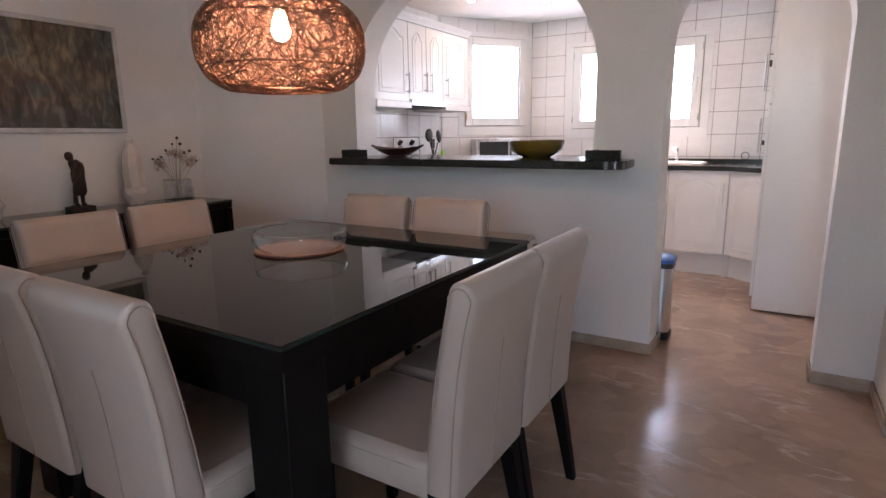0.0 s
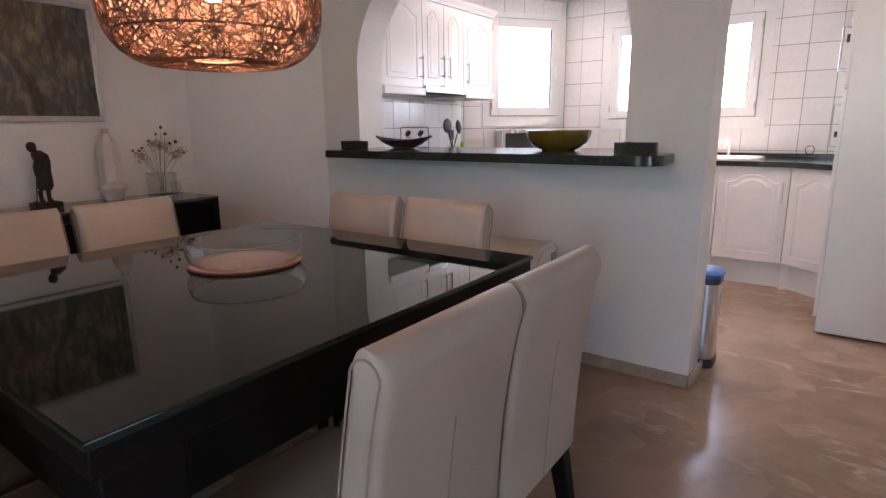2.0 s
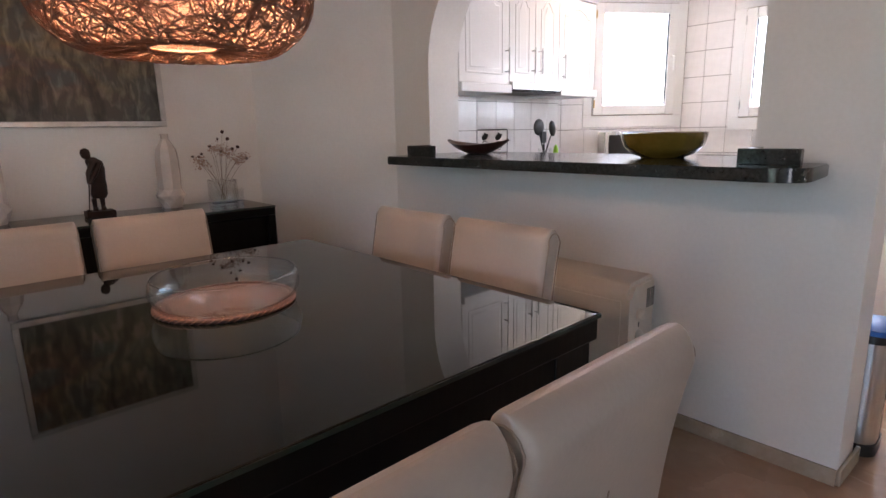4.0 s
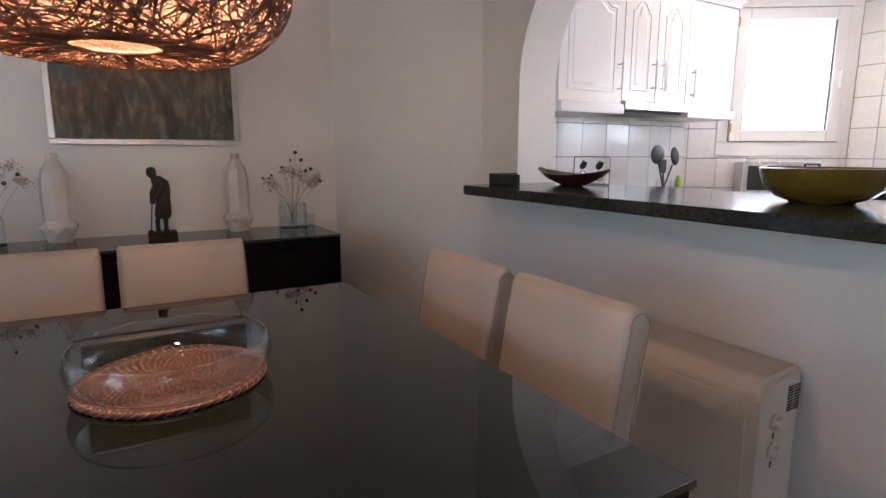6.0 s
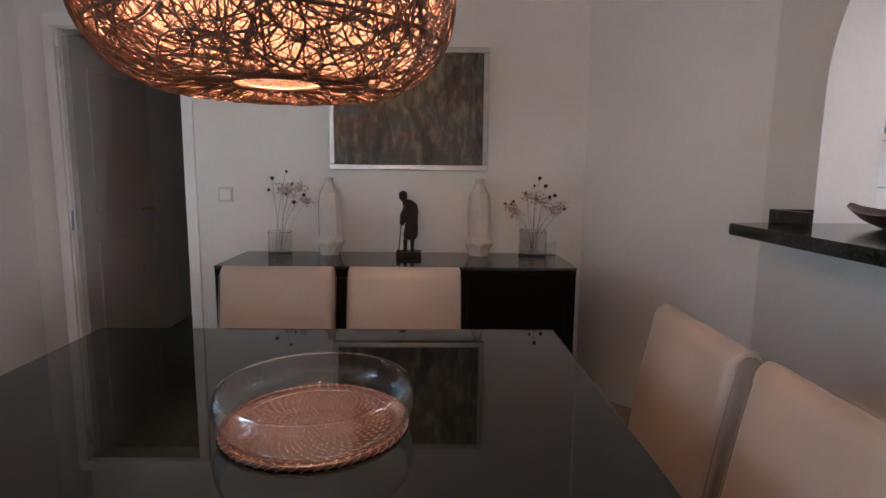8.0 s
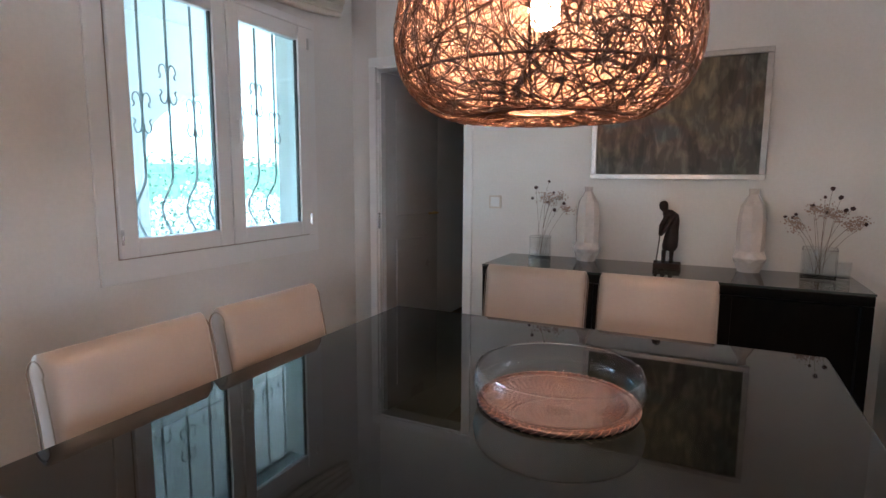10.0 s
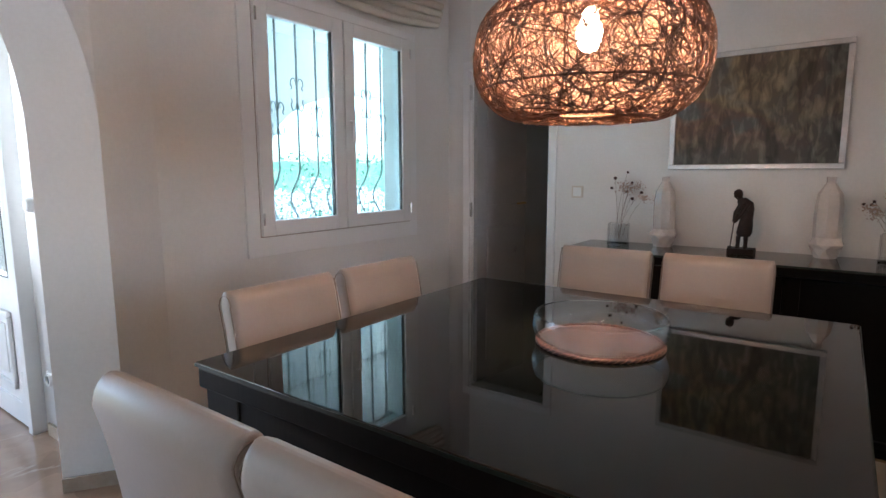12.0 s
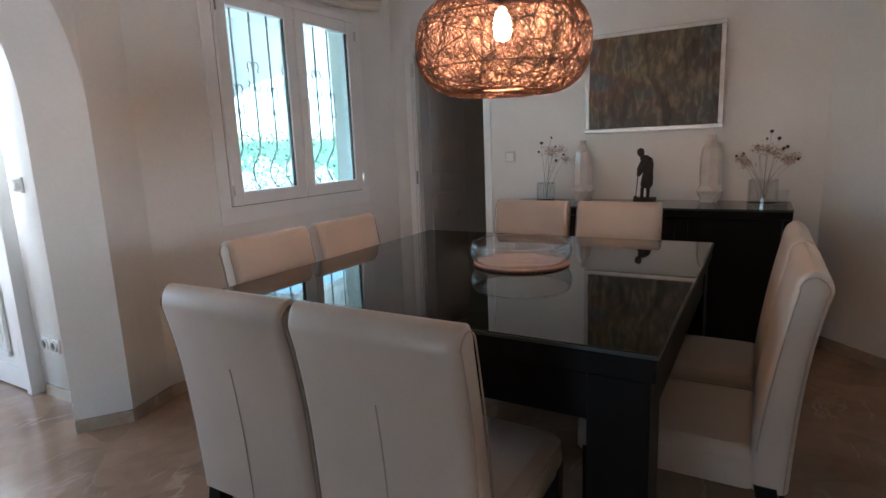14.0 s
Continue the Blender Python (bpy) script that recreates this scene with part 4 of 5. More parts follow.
bmesh.ops.bevel(bm, geom=[e for e in bm.edges if abs(e.verts[0].co.z - e.verts[1].co.z) < 1e-5], offset=0.004, segments=2, affect="EDGES")
part("slab", bm, GRANITE, bar)
part("upstand", boxed((0.895, -0.155, 1.0565), (0.925, -0.0125, 1.105), 0.002), GRANITE, bar)
part("upstand", boxed((0.9255, -0.155, 1.0565), (1.10, -0.135, 1.105), 0.002), GRANITE, bar)
part("upstand", boxed((2.555, -0.165, 1.0565), (2.732, -0.138, 1.105), 0.002), GRANITE, bar)
part("upstand", boxed((2.555, -0.1375, 1.0565), (2.582, -0.0125, 1.105), 0.002), GRANITE, bar)


# ---- storage heater under the bar ----
heater = thing("storage_heater", pose(1.30, -0.02, 0), "cream enamelled storage heater standing against the wall", "heater")
prof = [(0, 0.05), (0, 0.590), (-0.006, 0.608), (-0.022, 0.616), (-0.160, 0.606), (-0.172, 0.600), (-0.198, 0.562), (-0.200, 0.550), (-0.200, 0.05)]
bm = bmesh.new()
loft(bm, [[(x, y, z) for y, z in prof] for x in (0, 0.948)])
bmesh.ops.bevel(bm, geom=[e for e in bm.edges if abs(e.verts[0].co.x - e.verts[1].co.x) < 1e-5 and e.verts[0].co.z > 0.3], offset=0.016, segments=4, affect="EDGES")
part("casing", bm, HEATER, heater)
part("front_panel", boxed((0.03, -0.206, 0.08), (0.915, -0.2005, 0.540), 0.002), HEATER, heater, "darker cream front panel")
for k in range(2):
    for j in range(9):
        part("vent_slot", boxed((0.9475, -0.072 + k * 0.032, 0.495 + j * 0.0085), (0.9495, -0.046 + k * 0.032, 0.5003 + j * 0.0085)), BLACKPLASTIC, heater)
for z in (0.480, 0.395):
    part("knob", turned(lathe(bmesh.new(), [(0.024, 0), (0.024, 0.006), (0.018, 0.010), (0.017, 0.020), (0.012, 0.022)], 20), pose(0.948, -0.125, z, 0, 90, 0)), HEATER, heater, "cream control knob")
    part("knob_mark", boxed((0.9475, -0.128, z - 0.050), (0.9495, -0.122, z - 0.032)), BLACKPLASTIC, heater)
for x in (0.08, 0.88):
    part("foot", boxed((x, -0.18, 0), (x + 0.03, -0.02, 0.0495)), BLACKPLASTIC, heater)


# ---- things on the bar ----
fb = thing("fruit_bowl", pose(2.180, 0.105, 1.056), "wide olive-green glazed bowl on the granite bar", "bowl")
outer = [(0.080, 0.0), (0.084, 0.004), (0.118, 0.016), (0.148, 0.045), (0.160, 0.080), (0.163, 0.098)]
inner = [(0.158, 0.099), (0.154, 0.080), (0.141, 0.048), (0.112, 0.022), (0.001, 0.014)]
part("vessel", lathe(bmesh.new(), [(0.001, 0)] + outer + inner, 56), OLIVE, fb, "", 60)

tray = thing("tray_bowl", pose(1.180, 0.085, 1.056), "dark brown wooden boat-shaped dish on the granite bar", "dish")
bm = bmesh.new()
rows = []
for u in range(-10, 11):
    x = 0.215 * u / 10
    k = 1 - (abs(u) / 10) ** 2.2
    lift = 0.040 * (abs(u) / 10) ** 2
    wv, d = 0.012 + 0.075 * k, 0.006 + 0.038 * k
    rows.append([(x, -wv, 0.048 + lift * 0.55), (x, -wv * 0.55, 0.048 + lift - d * 0.8 - lift * 0.3), (x, 0, max(0.0, 0.044 + lift - d - 0.006)), (x, wv * 0.55, 0.048 + lift - d * 0.8 - lift * 0.3), (x, wv, 0.048 + lift * 0.55),
                 (x, wv - 0.007, 0.050 + lift * 0.55), (x, wv * 0.45, 0.054 + lift * 0.7 - d * 0.72), (x, 0, 0.052 + lift * 0.7 - d * 0.8), (x, -wv * 0.45, 0.054 + lift * 0.7 - d * 0.72), (x, -wv + 0.007, 0.050 + lift * 0.55)])
loft(bm, rows)
part("hull", bm, DISHWOOD, tray, "", 60)

rack = thing("napkin_holder", pose(1.165, 0.215, 1.056), "black wire napkin holder with two bird shapes", "napkin holder")
part("wire_frame", tube(bmesh.new(), [(-0.11, 0, 0.004), (-0.11, 0, 0.118), (-0.104, 0, 0.124), (0.104, 0, 0.124), (0.11, 0, 0.118), (0.11, 0, 0.004)], 0.0025, 6, True), BLACKPLASTIC, rack)
for s in (-0.05, 0.05):
    bird = lathe(bmesh.new(), [(0.001, -0.026), (0.012, -0.02), (0.017, -0.004), (0.013, 0.012), (0.004, 0.024), (0.001, 0.028)], 14)
    turned(bird, pose(s, 0, 0.086, 0, 62, 0) @ Matrix.Diagonal((1, 0.45, 1, 1)))
    box(bird, (s - 0.006, -0.003, 0.092), (s + 0.004, 0.003, 0.108), 0.002)
    part("bird", bird, BLACKPLASTIC, rack, "black flat bird shape")
    part("scroll", tube(bmesh.new(), [(s + 0.022 * math.cos(a / 3), 0, 0.040 + 0.022 * math.sin(a / 3)) for a in range(0, 19)], 0.0018, 5), BLACKPLASTIC, rack)


# ---- kitchen cupboards ----
def raised_door(w, h, arched=True):
    """A white cupboard door with a cathedral-arched raised panel, at y = 0 facing -y, from x = 0 and z = 0."""
    bm = boxed((0.0015, 0, 0.0015), (w - 0.0015, 0.019, h - 0.0015), 0.004)
    m = 0.055

    def outline(g):
        a, b, c, d = m + g, w - m - g, m + g, h - m - g
        pts = [(a, c), (b, c)]
        if arched:
            rise = 0.055
            pts.append((b, d - rise))
            for k in range(1, 16):
                u = k / 16
                v = min(1.0, max(0.0, (u - 0.12) / 0.76))
                pts.append((b + (a - b) * u, d - rise + rise * math.sin(math.pi * v) ** 0.9))
            pts.append((a, d - rise))
        else:
            pts += [(b, d), (a, d)]
        return pts

    rings = [[(x, y, z) for x, z in outline(g)] for g, y in ((0.0, 0.002), (0.004, -0.003), (0.011, -0.003), (0.018, 0.0035), (0.024, 0.0035), (0.040, -0.004))]
    made = [[bm.verts.new(p) for p in r] for r in rings]
    n = len(made[0])
    for a, b in zip(made, made[1:]):
        for k in range(n):
            bm.faces.new((a[k], a[(k + 1) % n], b[(k + 1) % n], b[k]))
    bm.faces.new(made[-1])
    return bm


def bar_handle(x, z0, z1):
    bm = tube(bmesh.new(), [(x, -0.034, z0), (x, -0.034, z1)], 0.005, 8)
    for z in (z0 + 0.018, z1 - 0.018):
        tube(bm, [(x, 0.002, z), (x, -0.034, z)], 0.004, 8)
    return bm


def cupboard(m, w, d, h, doors, label, wall=False, handles="r", toe=0.0, arched=True):
    t = thing("wall_cupboard" if wall else "base_cupboard", m, label, "cupboard", "wall cupboards" if wall else "base cupboards")
    part("body", boxed((0.001, 0.0195, toe), (w - 0.001, d, h), 0.001), LACQUER, t)
    each = w / doors
    for i in range(doors):
        leaf = part("door", turned(raised_door(each, h - toe, arched), pose(i * each, 0, toe)), LACQUER, t, "", 35)
        side = handles[i % len(handles)]
        x = (i + 1) * each - 0.035 if side == "r" else i * each + 0.035
        z0 = toe + 0.06 if wall else h - 0.26
        part("handle", bar_handle(x, z0, z0 + 0.16), STEEL, leaf, "brushed steel bar handle")
    if toe:
        part("toe_kick", boxed((0.001, 0.06, 0), (w - 0.001, 0.075, toe - 0.0005)), LACQUER, t)
    return t


def west(y):
    return pose(0.845, y, 1.455, 0, 0, 90)


# doors face east: a unit's own x runs along +y of the room
cupboard(west(0.285), 0.445, 0.335, 0.60, 1, "white cathedral-panelled wall cupboard with steel handle", True)
cupboard(pose(0.845, 0.7305, 1.474, 0, 0, 90), 0.52, 0.335, 0.581, 2, "white double wall cupboard over the cooker hood", True, "rl")
cupboard(west(1.251), 0.445, 0.335, 0.60, 1, "white cathedral-panelled wall cupboard with steel handle", True, "l")
cor = thing("cornice", pose(0, 0, 0), "white moulded cornice along the top of the wall cupboards", "cornice")
bm = bmesh.new()
loft(bm, [[(x, y, z) for x, z in ((0.51, 2.056), (0.855, 2.056), (0.862, 2.075), (0.885, 2.092), (0.892, 2.108), (0.51, 2.108))] for y in (0.2845, 1.70)])
part("moulding", bm, LACQUER, cor)
for y0, y1 in ((0.285, 0.729), (1.252, 1.70)):
    pel = thing("light_pelmet", pose(0, 0, 0), "white pelmet under the wall cupboard", "pelmet")
    part("board", boxed((0.52, y0, 1.402), (0.872, y1, 1.4545), 0.006), LACQUER, pel)
hood = thing("cooker_hood", pose(0, 0, 0), "pull-out steel cooker hood under the wall cupboard", "hood")
part("front", boxed((0.52, 0.735, 1.428), (0.872, 1.247, 1.4735), 0.005), STEEL, hood)
part("underside", boxed((0.53, 0.745, 1.418), (0.84, 1.237, 1.4275), 0.003), BLACKPLASTIC, hood)

for i, (y, w) in enumerate(((0.36, 0.60), (0.962, 0.60))):
    cupboard(pose(1.12, y, 0, 0, 0, 90), w, 0.60, 0.878, 1 + i, "white panelled base cupboard under the black worktop", False, "rl", 0.15)
for x, w, n in ((1.66, 0.50, 1), (2.162, 0.45, 1), (2.614, 0.46, 1)):
    cupboard(pose(x, 2.0, 0), w, 0.58, 0.878, n, "white panelled base cupboard under the black worktop", False, "r", 0.19)
ang = math.degrees(math.atan2(1.73 - 2.0, 3.42 - 3.078))
cupboard(pose(3.078, 2.0, 0, 0, 0, ang), 0.43, 0.30, 0.878, 1, "white angled base cupboard under the black worktop", False, "r", 0.19)

fill = thing("corner_filler", pose(3.0765, 2.0, 0), "narrow white filler between two base cupboards", "filler")
part("strip", prism(bmesh.new(), [(-0.002, 0.03), (0.0005, 0.0), (0.02, 0.006), (0.05, 0.04)], 0, 0.878), LACQUER, fill)

wt = thing("worktop", pose(0, 0, 0), "black polished granite kitchen worktop", "worktop")
plan = [(0.502, 0.30), (1.15, 0.30), (1.15, 1.58), (1.62, 1.965), (3.075, 1.965), (3.43, 1.69), (3.99, 1.69), (3.99, 2.592), (1.118, 2.592), (0.502, 1.715)]
part("slab", prism(bmesh.new(), plan, 0.8785, 0.915), GRANITE, wt)
part("upstand", boxed((1.16, 2.565, 0.9155), (3.985, 2.591, 0.945), 0.002), GRANITE, wt)
sink = thing("sink", pose(2.60, 2.25, 0.9152), "white ceramic sink rim set in the black worktop", "sink")
part("basin", loft(bmesh.new(), [rounded(0.27, -0.235, 0.235, z, 0.06, 5)[:] if k == 0 else rounded(0.27 - k, -0.235 + k, 0.235 - k, z, 0.06, 5) for k, z in ((0, 0), (0.002, 0.016), (0.03, 0.018), (0.045, 0.004))]), CERAMIC, sink)
part("tap", tube(bmesh.new(), [(0, 0.20, 0.016), (0, 0.20, 0.10), (0, 0.17, 0.13), (0, 0.08, 0.13), (0, 0.06, 0.11)], 0.011, 10), STEEL, sink)
ring = thing("tea_strainer", pose(3.14, 2.555, 0.9455), "small black wire ring leaning against the tiles", "strainer")
part("hoop", turned(tube(bmesh.new(), [(0.030 * math.cos(a * math.pi / 12), 0, 0.032 + 0.030 * math.sin(a * math.pi / 12)) for a in range(24)], 0.003, 6, True), Matrix()), BLACKPLASTIC, ring)

tall = thing("tall_unit", pose(3.335, 1.115, 0), "tall plain white appliance housing with steel handles", "tall unit")
part("body", boxed((0, 0, 0.012), (0.66, 0.57, 2.24), 0.003), LACQUER, tall)
for z0, z1 in ((0.10, 1.35), (1.36, 2.22)):
    d = part("door", boxed((-0.019, 0.004, z0), (-0.0005, 0.566, z1 - 0.004), 0.003), LACQUER, tall)
    part("handle", tube(bmesh.new(), [(-0.019, 0.05, z1 - 0.30 if z0 < 1 else z0 + 0.08), (-0.052, 0.05, z1 - 0.30 if z0 < 1 else z0 + 0.08), (-0.052, 0.05, z1 - 0.08 if z0 < 1 else z0 + 0.30), (-0.019, 0.05, z1 - 0.08 if z0 < 1 else z0 + 0.30)], 0.006, 8), STEEL, d, "steel bow handle")
    part("catch", boxed((-0.034, 0.006, 1.58 if z0 > 1 else 1.10), (-0.0195, 0.03, 1.62 if z0 > 1 else 1.13), 0.002), BLACKPLASTIC, d, "black catch")

mw = thing("microwave_oven", pose(0.852, 2.178, 0.9155, 0, 0, 52), "silver microwave oven with a dark door on the worktop", "microwave")
part("casing", boxed((-0.24, -0.16, 0.012), (0.24, -0.02, 0.232), 0.006), STEEL, mw)
part("door_glass", boxed((-0.20, -0.166, 0.045), (0.11, -0.1605, 0.205), 0.002), BLACKPLASTIC, mw)
panel = part("control_panel", boxed((0.13, -0.165, 0.03), (0.23, -0.1605, 0.22), 0.002), BLACKPLASTIC, mw)
part("display", boxed((0.145, -0.1665, 0.18), (0.215, -0.1655, 0.208)), STEEL, panel)
for r in range(3):
    for q in range(2):
        part("button", boxed((0.148 + 0.036 * q, -0.167, 0.075 + 0.034 * r), (0.176 + 0.036 * q, -0.1655, 0.098 + 0.034 * r), 0.001), STEEL, panel)
for sx in (-0.2, 0.2):
    part("foot", boxed((sx - 0.012, -0.13, 0), (sx + 0.012, -0.04, 0.0115)), BLACKPLASTIC, mw)

jar = thing("utensil_jar", pose(0.75, 1.235, 0.9155), "clear glass jar holding black kitchen utensils", "utensil jar")
part("vessel", lathe(bmesh.new(), [(0.001, 0), (0.045, 0), (0.048, 0.01), (0.048, 0.125), (0.044, 0.125), (0.044, 0.012), (0.001, 0.012)], 28), VASEGLASS, jar)
for name, (dx, dy, top), shape in (("ladle", (-0.02, -0.045, 0.275), "spoon"), ("spoon", (-0.01, 0.10, 0.265), "spoon"), ("spatula", (0.0, -0.015, 0.235), "flat")):
    u = thing(name, pose(0.75, 1.235, 0.9155), "black plastic kitchen %s standing in the glass jar" % name, "utensil", "kitchen utensils")
    tip = Vector((dx, dy, top))
    part("shaft", tube(bmesh.new(), [(-dx * 0.3, -dy * 0.3, 0.016), tip * 0.8], 0.005, 8), BLACKPLASTIC, u)
    bm = bmesh.new()
    if shape == "spoon":
        bmesh.ops.create_uvsphere(bm, u_segments=18, v_segments=12, radius=1.0)
        turned(bm, Matrix.Translation(tip) @ pose(0, 0, 0, 15 if dy > 0 else -12, 0, 0) @ Matrix.Diagonal((0.016, 0.034 if dy > 0 else 0.058, 0.058, 1)))
    else:
        box(bm, tip + Vector((-0.004, -0.028, -0.07)), tip + Vector((0.004, 0.028, 0.01)), 0.003)
    part("head", bm, BLACKPLASTIC, u)
brush = thing("pastry_brush", pose(0.79, 1.315, 0.9155), "pale wooden pot brush with a lime green head", "brush")
part("grip", lathe(bmesh.new(), [(0.020, 0), (0.024, 0.01), (0.024, 0.07), (0.018, 0.08)], 18), BEIGEWOOD, brush)
part("bristle_head", lathe(bmesh.new(), [(0.016, 0.0805), (0.019, 0.10), (0.016, 0.125), (0.006, 0.15)], 16), LIME, brush, "lime green head")

bin_ = thing("pedal_bin", pose(2.857, 0.345, 0), "steel pedal bin with a blue lid beside the archway", "bin")
part("base", loft(bmesh.new(), [rounded(0.092, -0.092, 0.092, z, 0.05, 6) for z in (0, 0.045)]), BLACKPLASTIC, bin_)
part("drum", loft(bmesh.new(), [rounded(0.088, -0.088, 0.088, z, 0.05, 6) for z in (0.0455, 0.425)]), STEEL, bin_)
part("collar", loft(bmesh.new(), [rounded(0.092, -0.092, 0.092, z, 0.05, 6) for z in (0.4255, 0.455)]), BLACKPLASTIC, bin_)
part("lid", loft(bmesh.new(), [rounded(0.096 - g, -0.096 + g, 0.096 - g, z, 0.05, 6) for g, z in ((0, 0.4555), (0, 0.475), (0.012, 0.485), (0.05, 0.489))]), BLUE, bin_, "blue plastic lid")
part("pedal", boxed((-0.03, -0.118, 0.012), (0.03, -0.088, 0.022), 0.003), BLACKPLASTIC, bin_)

# The last three spots are unseen, added to brighten floor and base cupboards.
for x, y in ((1.049, 1.39), (1.574, 1.754), (2.45, 1.2), (2.95, 1.15), (2.9, 0.6)):
    dl = thing("downlight", pose(x, y, KTOP), "small round recessed ceiling spot, lit, in a set partly added for fill", "downlight", "kitchen downlights")
    part("bezel", lathe(bmesh.new(), [(0.044, -0.0005), (0.042, -0.006), (0.033, -0.007), (0.031, -0.0015)], 24), STEEL, dl)
    part("lens", lathe(bmesh.new(), [(0.0305, -0.001), (0.028, -0.004), (0.001, -0.0045)], 24), SPOT, dl, "lit lens")


# ---- windows ----
def casement(name, m, x0, x1, z0, z1, sashes, glass, label, depth=0.07, handle_at=None):
    """A white window in an opening of a wall; its own -y looks into the room."""
    t = tagged(thing(name, m, label, "window"), kind="structure")
    f = 0.045
    part("window_frame", boxed((x0 - 0.075, -0.016, z0 - 0.095), (x1 + 0.075, -0.001, z0 - 0.002), 0.003), PVC, t)
    part("window_frame", boxed((x0 - 0.075, -0.016, z1 + 0.002), (x1 + 0.075, -0.001, z1 + 0.045), 0.003), PVC, t)
    for a, b in ((x0 - 0.075, x0 - 0.002), (x1 + 0.002, x1 + 0.075)):
        part("window_frame", boxed((a, -0.0158, z0 - 0.0018), (b, -0.001, z1 + 0.0018), 0.003), PVC, t)
    for a, b, c, d in ((x0, x1, z0, z0 + 0.03), (x0, x1, z1 - 0.03, z1), (x0, x0 + 0.03, z0 + 0.03, z1 - 0.03), (x1 - 0.03, x1, z0 + 0.03, z1 - 0.03)):
        part("window_frame", boxed((a, 0.0, c), (b, depth, d)), PVC, t)
    # Dark strips put the shadow line round the sashes into colour.
    for a, b, c, d in ((x0 - 0.0015, x0 + 0.0035, z0, z1), (x1 - 0.0035, x1 + 0.0015, z0, z1), (x0 + 0.004, x1 - 0.004, z0 - 0.0015, z0 + 0.0035), (x0 + 0.004, x1 - 0.004, z1 - 0.0035, z1 + 0.0015)):
        part("gap_shade_strip", boxed((a, -0.012, c), (b, -0.0005, d)), SEAM, t)
    each = (x1 - x0) / sashes
    for i in range(sashes):
        a, b = x0 + i * each + 0.004, x0 + (i + 1) * each - 0.004
        s = part("sash", boxed((a, -0.030, z0 + 0.004), (a + 0.075, 0.02, z1 - 0.004), 0.005), PVC, t)
        part("sash_stile", boxed((b - 0.075, -0.030, z0 + 0.004), (b, 0.02, z1 - 0.004), 0.005), PVC, s)
        part("sash_rail", boxed((a + 0.0755, -0.0295, z0 + 0.004), (b - 0.0755, 0.02, z0 + 0.079), 0.005), PVC, s)
        part("sash_rail", boxed((a + 0.0755, -0.0295, z1 - 0.079), (b - 0.0755, 0.02, z1 - 0.004), 0.005), PVC, s)
        g = 0.0765
        part("gasket", boxed((a + g - 0.001, -0.018, z0 + 0.0795), (a + g + 0.006, -0.002, z1 - 0.0795)), BLACKPLASTIC, s)
        part("gasket", boxed((b - g - 0.006, -0.018, z0 + 0.0795), (b - g + 0.001, -0.002, z1 - 0.0795)), BLACKPLASTIC, s)
        pane = part("pane", boxed((a + 0.0765, -0.006, z0 + 0.080), (b - 0.0765, -0.002, z1 - 0.080)), glass, s)
        pane.visible_shadow = False
        hx = a + 0.004 if i == 0 else b - 0.004
        for z in (z0 + 0.09, z1 - 0.09):
            part("hinge", tube(bmesh.new(), [(hx, -0.036, z - 0.03), (hx, -0.036, z + 0.03)], 0.006, 8), BRASS if sashes == 1 else STEEL, s)
    hx = handle_at if handle_at else x1 - 0.04
    zc = (z0 + z1) / 2
    part("window_handle", tube(bmesh.new(), [(hx, -0.030, zc + 0.03), (hx, -0.058, zc + 0.03), (hx, -0.060, zc - 0.085)], 0.009, 8), PVC, t)
    return t


# the dining window: looked at from the room, its own x runs along -x of the room
casement("window_1", pose(1.65, -3.39, 0, 0, 0, 180), 0.03, 1.18, 0.905, 2.045, 2, PANE, "white two-sash window with an iron grille outside", 0.09, 0.645)
casement("window_2", CPOSE, *W1, 1, FROST, "white kitchen window, blinding white daylight behind")
casement("window_3", pose(0, 2.60, 0), *W2, 2, FROST, "white kitchen window, blinding white daylight behind")
roll = thing("roman_blind", pose(0, 0, 0), "cream fabric blind gathered at the top of the window", "blind")
for k in range(4):
    pts = [(0.20 + 1.60 * u, -3.345 + 0.012 * k, 2.19 + 0.035 * k - 0.05 * math.sin(math.pi * u) - 0.012 * math.sin(7 * u + k)) for u in [i / 24 for i in range(25)]]
    part("fold", tube(bmesh.new(), pts, 0.024, 10), HEATER, roll)

# the glazed entrance door in the hall
ed = tagged(thing("door_2", pose(2.36, -4.08, 0, 0, 0, -90), "white glazed entrance door with a panel below", "door"), kind="structure")
for a, b in ((0.0, 0.05), (0.85, 0.90)):
    part("door_frame", boxed((a, -0.012, 0), (b, 0.06, 2.118), 0.004), PVC, ed)
part("door_frame", boxed((0.0505, -0.012, 2.06), (0.8495, 0.06, 2.118), 0.004), PVC, ed)
lf = part("door_leaf", boxed((0.055, 0.0, 0.008), (0.155, 0.045, 2.055), 0.004), PVC, ed)
part("leaf_stile", boxed((0.745, 0.0, 0.008), (0.845, 0.045, 2.055), 0.004), PVC, lf)
for a, b in ((0.008, 0.12), (0.62, 0.74), (1.94, 2.055)):
    part("leaf_rail", boxed((0.1555, 0.001, a), (0.7445, 0.044, b), 0.004), PVC, lf)
part("door_panel", boxed((0.1555, 0.012, 0.1205), (0.7445, 0.034, 0.6195), 0.0), PVC, lf)
for a, b, c, d in ((0.20, 0.70, 0.175, 0.205), (0.20, 0.70, 0.535, 0.565), (0.20, 0.232, 0.2055, 0.5345), (0.668, 0.70, 0.2055, 0.5345)):
    part("panel_moulding", boxed((a, 0.0345, c), (b, 0.056, d), 0.008), PVC, lf)
part("raised_field", boxed((0.27, 0.0345, 0.245), (0.63, 0.050, 0.495), 0.006), PVC, lf)
